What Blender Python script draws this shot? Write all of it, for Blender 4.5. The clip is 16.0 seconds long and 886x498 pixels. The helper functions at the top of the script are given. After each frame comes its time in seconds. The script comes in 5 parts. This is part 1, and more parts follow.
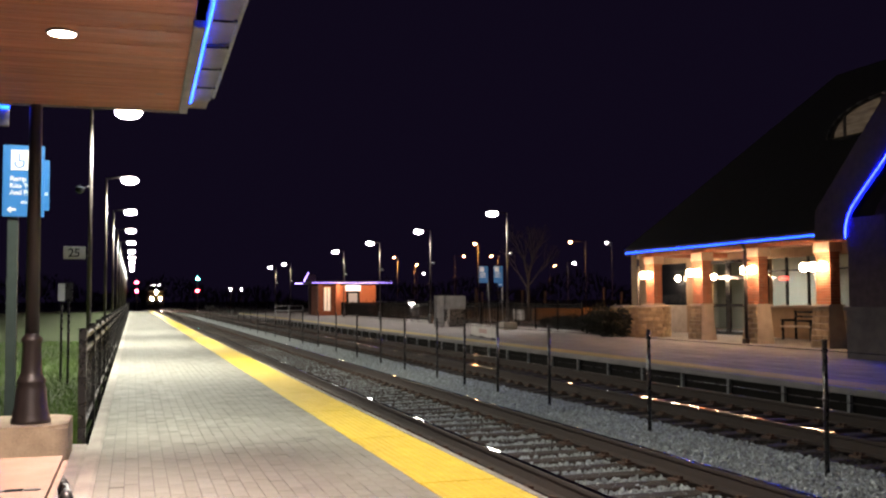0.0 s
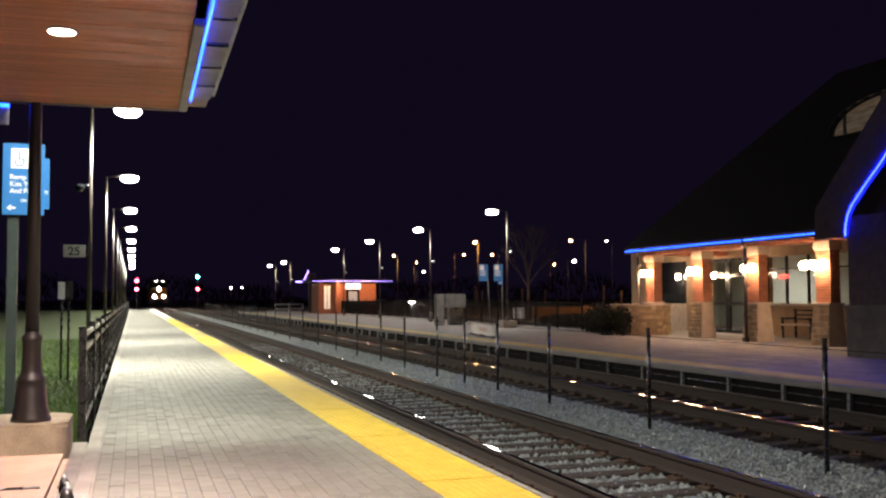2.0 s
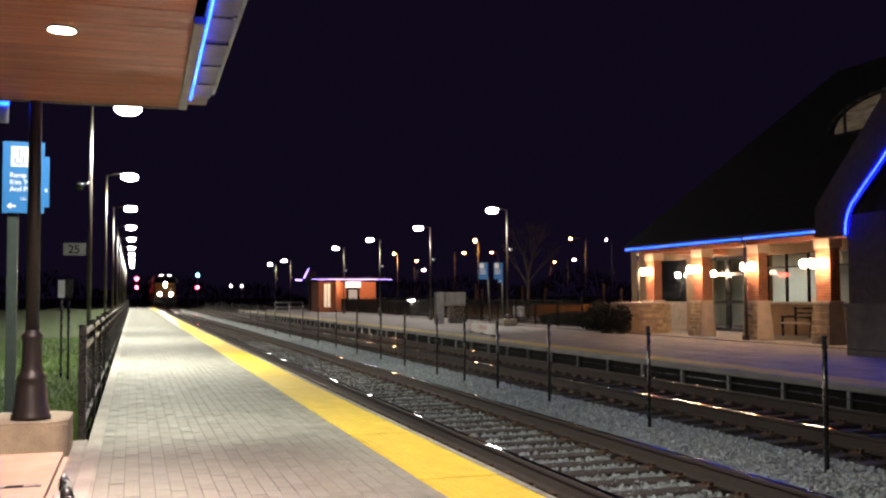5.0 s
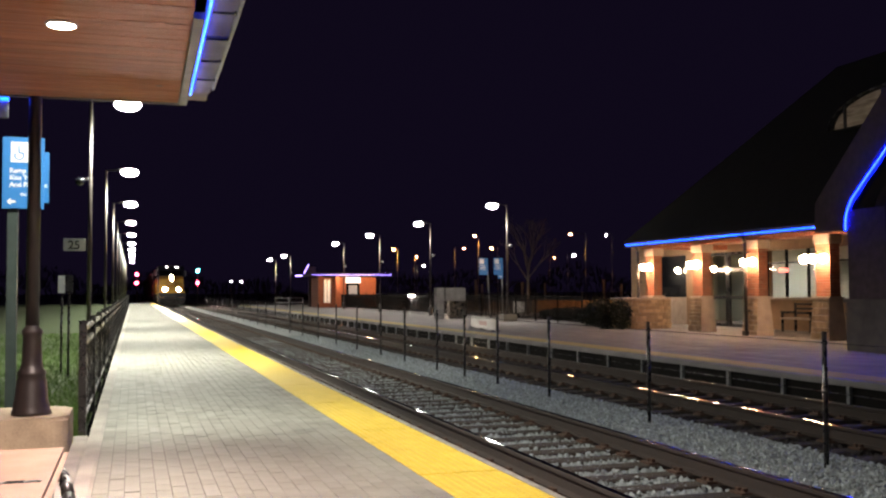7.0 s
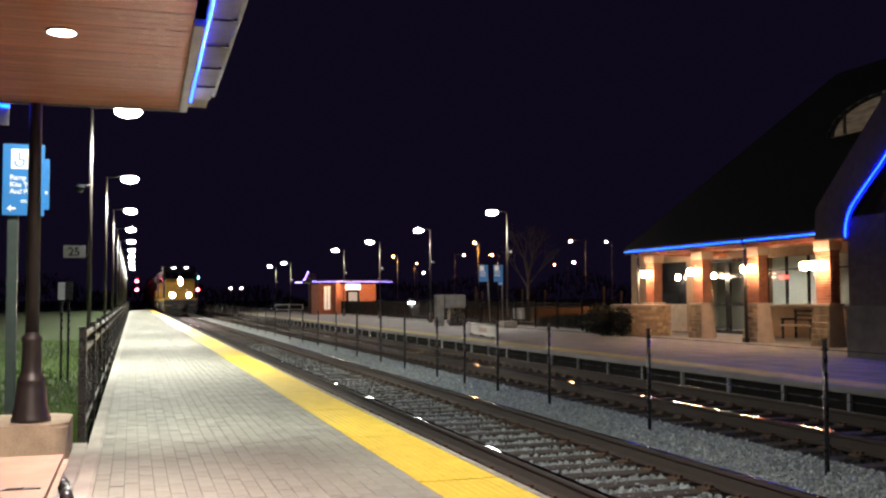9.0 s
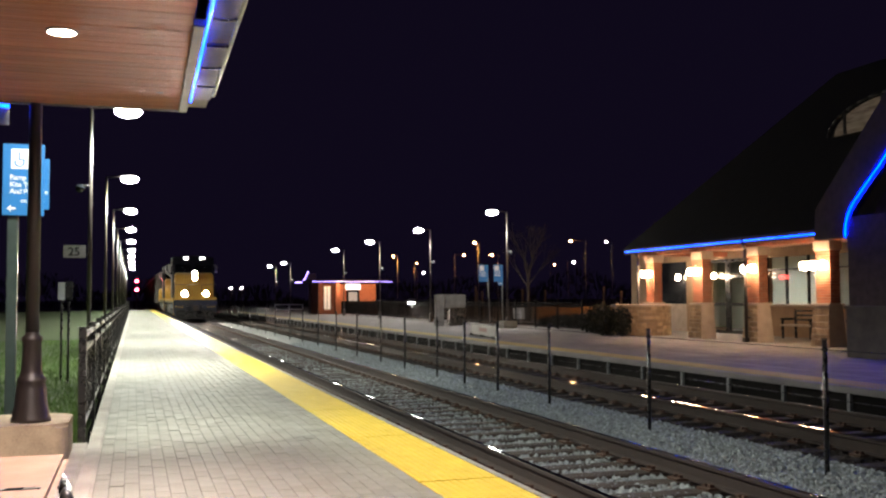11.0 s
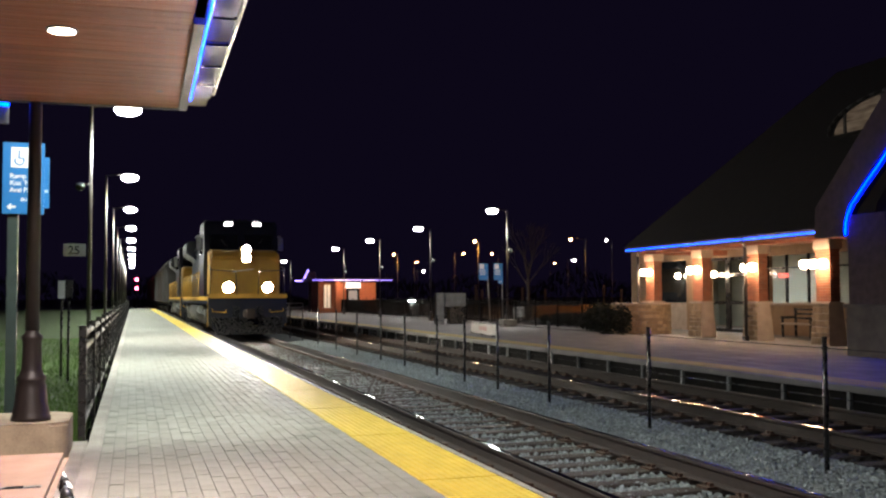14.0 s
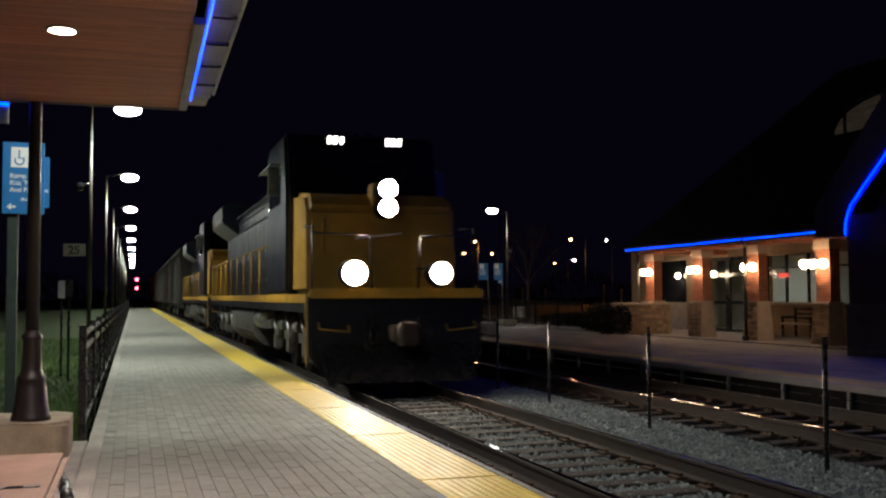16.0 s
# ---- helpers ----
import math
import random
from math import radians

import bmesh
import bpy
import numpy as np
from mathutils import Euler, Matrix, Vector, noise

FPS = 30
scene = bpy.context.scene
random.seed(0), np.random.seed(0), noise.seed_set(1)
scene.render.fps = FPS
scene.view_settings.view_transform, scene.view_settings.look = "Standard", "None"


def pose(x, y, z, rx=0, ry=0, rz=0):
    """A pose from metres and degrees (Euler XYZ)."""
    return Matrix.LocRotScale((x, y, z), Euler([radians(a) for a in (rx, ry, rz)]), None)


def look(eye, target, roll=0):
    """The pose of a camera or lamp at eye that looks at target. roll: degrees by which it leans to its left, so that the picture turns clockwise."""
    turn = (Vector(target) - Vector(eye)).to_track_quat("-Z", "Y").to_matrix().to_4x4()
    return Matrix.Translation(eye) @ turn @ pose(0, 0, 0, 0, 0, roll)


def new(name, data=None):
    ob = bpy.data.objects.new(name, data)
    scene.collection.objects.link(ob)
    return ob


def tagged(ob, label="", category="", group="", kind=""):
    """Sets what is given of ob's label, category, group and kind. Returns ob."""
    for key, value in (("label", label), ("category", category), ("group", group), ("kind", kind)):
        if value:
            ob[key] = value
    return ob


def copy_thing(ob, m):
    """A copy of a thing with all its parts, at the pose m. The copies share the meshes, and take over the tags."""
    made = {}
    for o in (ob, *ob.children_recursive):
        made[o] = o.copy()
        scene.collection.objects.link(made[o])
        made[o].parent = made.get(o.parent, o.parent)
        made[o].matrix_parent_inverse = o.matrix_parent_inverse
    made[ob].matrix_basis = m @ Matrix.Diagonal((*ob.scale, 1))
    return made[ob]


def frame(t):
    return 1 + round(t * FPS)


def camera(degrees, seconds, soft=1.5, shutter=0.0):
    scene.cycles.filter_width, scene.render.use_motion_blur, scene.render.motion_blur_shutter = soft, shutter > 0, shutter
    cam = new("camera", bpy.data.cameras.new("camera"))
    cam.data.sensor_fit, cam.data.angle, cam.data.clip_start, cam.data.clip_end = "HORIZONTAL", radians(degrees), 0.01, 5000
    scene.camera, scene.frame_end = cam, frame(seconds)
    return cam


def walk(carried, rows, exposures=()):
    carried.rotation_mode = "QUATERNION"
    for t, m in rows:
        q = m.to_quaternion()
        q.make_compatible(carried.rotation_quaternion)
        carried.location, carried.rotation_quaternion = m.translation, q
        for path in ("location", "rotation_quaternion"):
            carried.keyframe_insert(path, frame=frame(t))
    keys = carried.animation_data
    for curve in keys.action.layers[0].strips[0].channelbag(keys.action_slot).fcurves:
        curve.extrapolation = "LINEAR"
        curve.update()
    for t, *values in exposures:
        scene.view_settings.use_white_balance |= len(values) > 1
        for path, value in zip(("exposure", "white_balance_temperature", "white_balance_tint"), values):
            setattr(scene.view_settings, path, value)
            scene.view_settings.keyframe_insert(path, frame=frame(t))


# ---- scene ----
CAM_H = 1.32
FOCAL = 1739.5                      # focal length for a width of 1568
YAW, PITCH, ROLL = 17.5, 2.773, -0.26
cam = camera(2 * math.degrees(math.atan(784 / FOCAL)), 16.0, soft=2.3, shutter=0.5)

# small nods of the carried camera: seconds, tilt
NODS = ((0, 5), (0.5, 1), (1, -2), (1.5, -1.7), (2, 2), (2.5, 1.3), (3, 4), (3.5, 4.3), (4, 3), (4.6, 1), (5.4, -4),
        (6, -9), (6.5, -12), (7, -9), (7.5, -3), (8, -1.3), (8.5, 3), (9, 3), (10, 3), (11.5, 2.7), (12, 1.3), (12.5, 0),
        (13, 0), (13.5, 1.3), (14, 0.3), (14.5, 0), (15, 0.6), (15.5, 0), (16, 0))


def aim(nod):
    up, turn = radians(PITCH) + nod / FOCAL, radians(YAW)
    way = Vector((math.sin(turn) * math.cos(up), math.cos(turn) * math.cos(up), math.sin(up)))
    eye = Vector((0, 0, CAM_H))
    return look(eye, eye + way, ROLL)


walk(cam, [(t, aim(n)) for t, n in NODS],
     exposures=[(0, 1.62, 6800, 20), (8.5, 1.62, 6600, 17), (12.5, 1.62, 6300, 14), (13.5, 1.45, 6200, 14), (14.5, 1.15, 6200, 14), (15, 0.8, 6200, 13),
                (15.5, 0.45, 6200, 13), (16, 0.03, 6300, 13)])

# ---- world and light ----
world = bpy.data.worlds.new("night_sky")
scene.world = world
world.use_nodes = True
world.node_tree.nodes["Background"].inputs[0].default_value = (0.29, 0.19, 0.62, 1)
world.node_tree.nodes["Background"].inputs[1].default_value = 0.005


def lamp(kind, name, at, power, colour, size=0.3, aim_at=None, spot=150):
    data = bpy.data.lights.new(name, kind)
    data.energy, data.color = power, colour
    if kind == "AREA":
        data.shape, data.size = "DISK", size
        data.spread = radians(spot)
    else:
        data.shadow_soft_size = size
    if kind == "SPOT":
        data.spot_size, data.spot_blend = radians(spot), 0.6
    ob = new(name, data)
    ob.matrix_world = look(at, aim_at or (at[0], at[1] + 0.001, at[2] - 1))
    return ob


LAMP_WHITE = (0.94, 1.0, 0.85)
NEAR_LAMPS = [8.74 + 11.5 * i for i in range(11)]
FAR_LAMPS = [40.05 + 11.6 * i for i in range(4)] + [102.0, 113.0]
for y in NEAR_LAMPS:
    lamp("AREA", "lamp_light", (-0.13, y, 4.84), 300 if y > 9 else 150, LAMP_WHITE, 0.4 if y > 9 else 1.0, spot=165)
for y in FAR_LAMPS:
    lamp("AREA", "lamp_light", (14.88, y, 4.84), 88, (1.0, 0.97, 0.86), 0.4, spot=165)

# ---- materials ----
MATS = {}


def mat(name, a, b=None, rough=0.7, metal=0.0, scale=8.0, bump=0.2, fine=60.0, vary=0.0, emit=None, power=0.0, stretch=(1, 1, 1)):
    """Two-tone noise paint with fine relief; vary: spread of brightness between pieces."""
    if name in MATS:
        return MATS[name]
    m = bpy.data.materials.new(name)
    m.use_nodes = True
    nt = m.node_tree
    n, li = nt.nodes, nt.links
    bs = n["Principled BSDF"]
    b = b or tuple(c * 0.7 for c in a)
    co = n.new("ShaderNodeTexCoord")
    mp = n.new("ShaderNodeMapping")
    mp.inputs["Scale"].default_value = stretch
    li.new(co.outputs["Object"], mp.inputs[0])
    big, small = n.new("ShaderNodeTexNoise"), n.new("ShaderNodeTexNoise")
    for t, s, d in ((big, scale, 4), (small, fine, 3)):
        t.inputs["Scale"].default_value, t.inputs["Detail"].default_value = s, d
        li.new(mp.outputs[0], t.inputs["Vector"])
    add = n.new("ShaderNodeMath")
    add.operation = "MULTIPLY_ADD"
    li.new(small.outputs["Fac"], add.inputs[0])
    add.inputs[1].default_value = 0.5
    li.new(big.outputs["Fac"], add.inputs[2])
    ramp = n.new("ShaderNodeValToRGB")
    ramp.color_ramp.elements[0].position, ramp.color_ramp.elements[1].position = 0.55, 0.95
    ramp.color_ramp.elements[0].color, ramp.color_ramp.elements[1].color = (*a, 1), (*b, 1)
    li.new(add.outputs[0], ramp.inputs[0])
    out = ramp.outputs[0]
    if vary:
        info = n.new("ShaderNodeObjectInfo")
        geo = n.new("ShaderNodeNewGeometry")
        s = n.new("ShaderNodeMath")
        s.operation = "ADD"
        li.new(info.outputs["Random"], s.inputs[0])
        li.new(geo.outputs["Random Per Island"], s.inputs[1])
        fr = n.new("ShaderNodeMath")
        fr.operation = "FRACT"
        li.new(s.outputs[0], fr.inputs[0])
        rng = n.new("ShaderNodeMapRange")
        rng.inputs["To Min"].default_value, rng.inputs["To Max"].default_value = 1 - vary, 1 + vary
        li.new(fr.outputs[0], rng.inputs["Value"])
        hs = n.new("ShaderNodeHueSaturation")
        li.new(rng.outputs[0], hs.inputs["Value"])
        li.new(out, hs.inputs["Color"])
        out = hs.outputs[0]
    li.new(out, bs.inputs["Base Color"])
    rr = n.new("ShaderNodeMapRange")
    rr.inputs["To Min"].default_value, rr.inputs["To Max"].default_value = max(0.02, rough - 0.1), min(1, rough + 0.12)
    li.new(big.outputs["Fac"], rr.inputs["Value"])
    li.new(rr.outputs[0], bs.inputs["Roughness"])
    bs.inputs["Metallic"].default_value = metal
    if bump:
        bp = n.new("ShaderNodeBump")
        bp.inputs["Strength"].default_value, bp.inputs["Distance"].default_value = bump, 0.01
        li.new(add.outputs[0], bp.inputs["Height"])
        li.new(bp.outputs[0], bs.inputs["Normal"])
    if emit:
        bs.inputs["Emission Color"].default_value = (*emit, 1)
        bs.inputs["Emission Strength"].default_value = power
    MATS[name] = m
    return m


def glow(name, colour, power, base=(0.8, 0.8, 0.8)):
    return mat(name, base, base, rough=0.4, bump=0, emit=colour, power=power)


ASPHALT = mat("asphalt", (0.035, 0.035, 0.038), (0.06, 0.058, 0.055), 0.85, scale=0.6, bump=0.4)
TAN_CONCRETE = mat("tan_concrete", (0.4, 0.32, 0.22), (0.27, 0.21, 0.145), 0.85, scale=5, bump=0.5)
CONCRETE = mat("concrete", (0.34, 0.315, 0.27), (0.23, 0.215, 0.19), 0.85, scale=2.5, bump=0.3)
PAVER = mat("paver", (0.25, 0.246, 0.205), (0.175, 0.172, 0.15), 0.75, scale=3, fine=90, bump=0.35, vary=0.09)
JOINT = mat("paver_joint", (0.13, 0.13, 0.12), (0.1, 0.097, 0.09), 0.95, bump=0.3)
FAR_PAVING = mat("far_paving", (0.2, 0.185, 0.18), (0.14, 0.13, 0.13), 0.8, scale=1.2, bump=0.3, vary=0.12)
YELLOW = mat("tactile_yellow", (0.7, 0.5, 0.05), (0.58, 0.41, 0.045), 0.46, scale=5, bump=0.15)
BALLAST = mat("ballast", (0.35, 0.39, 0.39), (0.19, 0.212, 0.215), 0.9, scale=20, fine=70, bump=1.0, vary=0.35)
DARK_BALLAST = mat("dark_ballast", (0.032, 0.026, 0.024), (0.018, 0.015, 0.014), 0.9, scale=20, fine=70, bump=1.0, vary=0.35)
TIE = mat("tie_wood", (0.02, 0.014, 0.011), (0.05, 0.037, 0.029), 0.9, scale=4, bump=0.8, stretch=(1, 8, 8), vary=0.3)
RAIL_RUST = mat("rail_rust", (0.018, 0.011, 0.009), (0.03, 0.018, 0.013), 0.85, metal=0.0, scale=10, bump=0.3)
RUST = mat("rusty_plate", (0.075, 0.036, 0.02), (0.04, 0.022, 0.014), 0.85, scale=20, bump=0.5)
BLACK = mat("matte_and_shade_black", (0.008, 0.007, 0.007), (0.014, 0.012, 0.011), 0.9, scale=2, bump=0.3)
BLACK.node_tree.nodes["Principled BSDF"].inputs["Specular IOR Level"].default_value = 0.08
COPING = mat("pale_coping", (0.3, 0.28, 0.25), (0.17, 0.155, 0.14), 0.85, scale=9, bump=0.7)
RAIL_TOP = mat("rail_top", (0.28, 0.27, 0.265), (0.2, 0.19, 0.185), 0.03, metal=1.0, scale=3, bump=0.05)
IRON = mat("black_iron", (0.012, 0.011, 0.012), (0.02, 0.018, 0.017), 0.27, scale=12, bump=0.03)
BRONZE = mat("bronze_paint", (0.02, 0.015, 0.014), (0.028, 0.021, 0.019), 0.38, scale=9, bump=0.15)
STEEL = mat("galvanised_steel", (0.3, 0.31, 0.32), (0.2, 0.21, 0.22), 0.4, metal=0.8, scale=14, bump=0.1)
GRASS = mat("lawn_soil", (0.022, 0.045, 0.005), (0.04, 0.06, 0.01), 0.95, scale=3, bump=0.6)
BLADE = mat("grass_blade", (0.04, 0.095, 0.008), (0.065, 0.12, 0.014), 0.8, scale=3, bump=0, vary=0.3)
SOFFIT = mat("soffit_wood", (0.5, 0.172, 0.066), (0.32, 0.105, 0.04), 0.58, scale=3, fine=25, bump=0.25, stretch=(0.6, 9, 9), vary=0.17)
WHITE_TRIM = mat("white_trim", (0.2, 0.196, 0.198), (0.145, 0.142, 0.144), 0.55, scale=3, bump=0.15)
BRICK = mat("red_brick", (0.3, 0.1, 0.05), (0.2, 0.07, 0.04), 0.85, scale=6, bump=0.5, vary=0.2)
MORTAR = mat("mortar", (0.3, 0.27, 0.23), (0.22, 0.2, 0.17), 0.95, scale=9, bump=0.4)
STONE = mat("field_stone", (0.38, 0.28, 0.18), (0.24, 0.17, 0.11), 0.9, scale=5, bump=0.8, vary=0.25)
LIMESTONE = mat("limestone", (0.46, 0.38, 0.32), (0.35, 0.29, 0.24), 0.85, scale=4, bump=0.3)
TAN = mat("tan_plaster", (0.3, 0.2, 0.12), (0.24, 0.16, 0.1), 0.85, scale=3, bump=0.2)
SHINGLE = mat("roof_shingle", (0.012, 0.011, 0.012), (0.02, 0.018, 0.018), 0.95, scale=4, bump=0.6, vary=0.3)
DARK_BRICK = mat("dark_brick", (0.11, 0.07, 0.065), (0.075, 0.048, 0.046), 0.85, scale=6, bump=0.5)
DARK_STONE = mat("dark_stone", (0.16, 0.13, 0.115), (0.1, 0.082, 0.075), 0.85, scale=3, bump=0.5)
SIGN_BLUE = mat("sign_blue", (0.02, 0.16, 0.42), (0.018, 0.14, 0.38), 0.4, scale=2, bump=0.02)
SIGN_WHITE = mat("sign_white", (0.75, 0.76, 0.76), (0.7, 0.7, 0.7), 0.45, scale=2, bump=0.02)
LENS = glow("luminaire_lens", (0.95, 1.0, 0.88), 30)
WARM = glow("lantern_glass", (1.0, 0.72, 0.4), 30)
NEON = glow("blue_neon", (0.0, 0.035, 1.0), 9, (0.02, 0.03, 0.8))
NEON_CYAN = glow("cyan_neon", (0.0, 0.0048, 1.0), 60, (0.1, 0.3, 0.8))
SODIUM = glow("sodium_lens", (1.0, 0.42, 0.12), 40)
RED = glow("red_signal", (1.0, 0.03, 0.06), 40)
GREEN = glow("green_signal", (0.05, 1.0, 0.7), 25)
HEADLIGHT = glow("headlight_glare_ring", (1.0, 0.86, 0.66), 270)
FILAMENT = glow("headlight_beam", (1.0, 0.88, 0.72), 65000)
FAR_YELLOW = mat("dull_yellow", (0.42, 0.31, 0.07), (0.3, 0.24, 0.08), 0.7, scale=3, bump=0.3)
POST_GREEN = mat("green_post", (0.035, 0.05, 0.045), (0.025, 0.036, 0.033), 0.45, bump=0.1)
GLASS_DARK = mat("dark_glass", (0.01, 0.012, 0.015), (0.012, 0.014, 0.018), -0.07, scale=1, bump=0)
LOCO_YELLOW = mat("loco_yellow", (0.5, 0.28, 0.03), (0.4, 0.21, 0.025), 0.45, scale=1.5, bump=0.1)
LOCO_BLUE = mat("loco_blue", (0.006, 0.008, 0.017), (0.0045, 0.006, 0.013), 0.34, scale=1.2, bump=0.12)
LOCO_GREY = mat("cabinet_grey", (0.16, 0.155, 0.15), (0.09, 0.085, 0.08), 0.7, scale=3, bump=0.4)
CAR_BROWN = mat("wagon_brown", (0.05, 0.035, 0.031), (0.035, 0.025, 0.023), 0.7, scale=1.2, bump=0.3)
TRUCK_GREY = mat("truck_steel", (0.085, 0.08, 0.077), (0.045, 0.042, 0.04), 0.7, scale=3, bump=0.4)
CAR_GREY = mat("wagon_grey", (0.07, 0.066, 0.063), (0.045, 0.042, 0.04), 0.7, scale=1.2, bump=0.3)


# ---- building helpers ----
def bx(bm, x0, x1, y0, y1, z0, z1):
    v = [bm.verts.new((x, y, z)) for z in (z0, z1) for y in (y0, y1) for x in (x0, x1)]
    for f in ((0, 2, 3, 1), (4, 5, 7, 6), (0, 1, 5, 4), (2, 6, 7, 3), (0, 4, 6, 2), (1, 3, 7, 5)):
        bm.faces.new([v[i] for i in f])
    return v


def rod(bm, p, q, r, r2=None, n=10, cap=True):
    p, q = Vector(p), Vector(q)
    r2 = r if r2 is None else r2
    m = (q - p).to_track_quat("Z", "Y").to_matrix()
    rings = []
    for c, rad in ((p, r), (q, r2)):
        rings.append([bm.verts.new(c + m @ Vector((rad * math.cos(2 * math.pi * i / n), rad * math.sin(2 * math.pi * i / n), 0))) for i in range(n)])
    for i in range(n):
        f = bm.faces.new((rings[0][i], rings[0][(i + 1) % n], rings[1][(i + 1) % n], rings[1][i]))
        f.smooth = True
    if cap:
        bm.faces.new(rings[0][::-1])
        bm.faces.new(rings[1])


def lathe(bm, profile, n=24, at=(0, 0, 0), sx=1.0, sy=1.0):
    """Turned body: profile of (radius, height) from the bottom up."""
    rings = [[bm.verts.new((at[0] + sx * r * math.cos(2 * math.pi * i / n), at[1] + sy * r * math.sin(2 * math.pi * i / n), at[2] + z)) for i in range(n)] for r, z in profile]
    for a, b in zip(rings, rings[1:]):
        for i in range(n):
            bm.faces.new((a[i], a[(i + 1) % n], b[(i + 1) % n], b[i])).smooth = True
    bm.faces.new(rings[0][::-1])
    bm.faces.new(rings[-1])


def tube_path(bm, pts, r, n=8):
    for p, q in zip(pts, pts[1:]):
        rod(bm, p, q, r, n=n)


def prism(bm, outline, axis, a, b):
    """An outline in the other two axes, drawn out from a to b along axis."""
    def at(u, v, w):
        return {"x": (w, u, v), "y": (u, w, v), "z": (u, v, w)}[axis]
    p, q = [bm.verts.new(at(u, v, a)) for u, v in outline], [bm.verts.new(at(u, v, b)) for u, v in outline]
    n = len(p)
    bm.faces.new(p)
    bm.faces.new(q[::-1])
    for i in range(n):
        bm.faces.new((p[i], q[i], q[(i + 1) % n], p[(i + 1) % n]))


def soften(bm, w=0.01, seg=2):
    bmesh.ops.recalc_face_normals(bm, faces=bm.faces)
    edges = [e for e in bm.edges if len(e.link_faces) == 2 and e.calc_face_angle(0) > 0.6]
    bmesh.ops.bevel(bm, geom=edges, offset=w, segments=seg, affect="EDGES", clamp_overlap=True)


def mesh_of(name, bm, material):
    bmesh.ops.recalc_face_normals(bm, faces=bm.faces)
    me = bpy.data.meshes.new(name)
    bm.to_mesh(me)
    bm.free()
    me.materials.append(material)
    return me


def part(name, bm, material, parent=None, label=""):
    ob = new(name, mesh_of(name, bm, material) if isinstance(bm, bmesh.types.BMesh) else bm)
    if parent:
        ob.parent = parent
    return tagged(ob, label)


def box_part(name, dims, material, parent, label="", bevel=0.0):
    bm = bmesh.new()
    bx(bm, *dims)
    if bevel:
        soften(bm, bevel)
    return part(name, bm, material, parent, label)


def rod_part(name, p, q, r, material, parent, label="", n=10, r2=None):
    bm = bmesh.new()
    rod(bm, p, q, r, r2, n)
    return part(name, bm, material, parent, label)


def thing(name, at, label, category, group="", kind="", turn=0):
    ob = new(name)
    ob.matrix_basis = pose(*at, 0, 0, turn)
    ob.empty_display_size = 0.2
    return tagged(ob, label, category, group, kind)


def raw_mesh(name, verts, faces, material):
    me = bpy.data.meshes.new(name)
    me.from_pydata([tuple(v) for v in verts], [], [tuple(f) for f in faces])
    me.materials.append(material)
    return me


BOX_F = np.array(((0, 2, 3, 1), (4, 5, 7, 6), (0, 1, 5, 4), (2, 6, 7, 3), (0, 4, 6, 2), (1, 3, 7, 5)))


def many_boxes(name, rows, material):
    """One mesh of boxes (x0, x1, y0, y1, z0, z1)."""
    rows = np.asarray(rows, float)
    v = np.stack([np.stack([rows[:, 0 + (i & 1)], rows[:, 2 + (i >> 1 & 1)], rows[:, 4 + (i >> 2)]], 1) for i in range(8)], 1)
    f = BOX_F[None] + 8 * np.arange(len(rows))[:, None, None]
    return raw_mesh(name, v.reshape(-1, 3).tolist(), f.reshape(-1, 4).tolist(), material)


def words(name, text, size, at, material, parent, turn=(90, 0, 0), label="", depth=0.002):
    """Raised lettering, one object a letter."""
    def outline(body):
        cu = bpy.data.curves.new("letter", "FONT")
        cu.body, cu.size, cu.extrude, cu.offset = body, size, depth, size * 0.012
        tmp = bpy.data.objects.new("letter", cu)
        me = bpy.data.meshes.new_from_object(tmp)
        bpy.data.objects.remove(tmp)
        return me, max((v.co.x for v in me.vertices), default=0)
    m = pose(*at, *turn)
    for i, ch in enumerate(text):
        if ch == " ":
            continue
        me, wide = outline(ch)
        ahead = outline(text[:i + 1])[1] - wide
        me.materials.clear()
        me.materials.append(material)
        ob = new("letter", me)
        ob.matrix_basis = m @ Matrix.Translation((ahead * 0.94, 0, 0))
        ob.parent = parent
        tagged(ob, label)


# ---- ground, tracks and platforms ----
def ground():
    bm = bmesh.new()
    bmesh.ops.create_grid(bm, x_segments=24, y_segments=24, size=1500)
    for v in bm.verts:
        v.co.z = -0.62
    tagged(part("ground", bm, ASPHALT), "dark asphalt and bare ground at night", "ground", kind="structure")


RAIL_Z = -0.2
TRACKS = (4.25, 8.3)
EDGE_NEAR, EDGE_FAR = 2.59, 9.98
DARK_FROM = 7.02                    # pale ballast ends, dark ballast begins


def rail_outline():
    return [(-0.075, -0.172), (0.075, -0.172), (0.075, -0.16), (0.012, -0.145), (0.01, -0.045), (0.036, -0.035), (0.036, -0.006), (0.026, 0),
            (-0.026, 0), (-0.036, -0.006), (-0.036, -0.035), (-0.01, -0.045), (-0.012, -0.145), (-0.075, -0.16)]


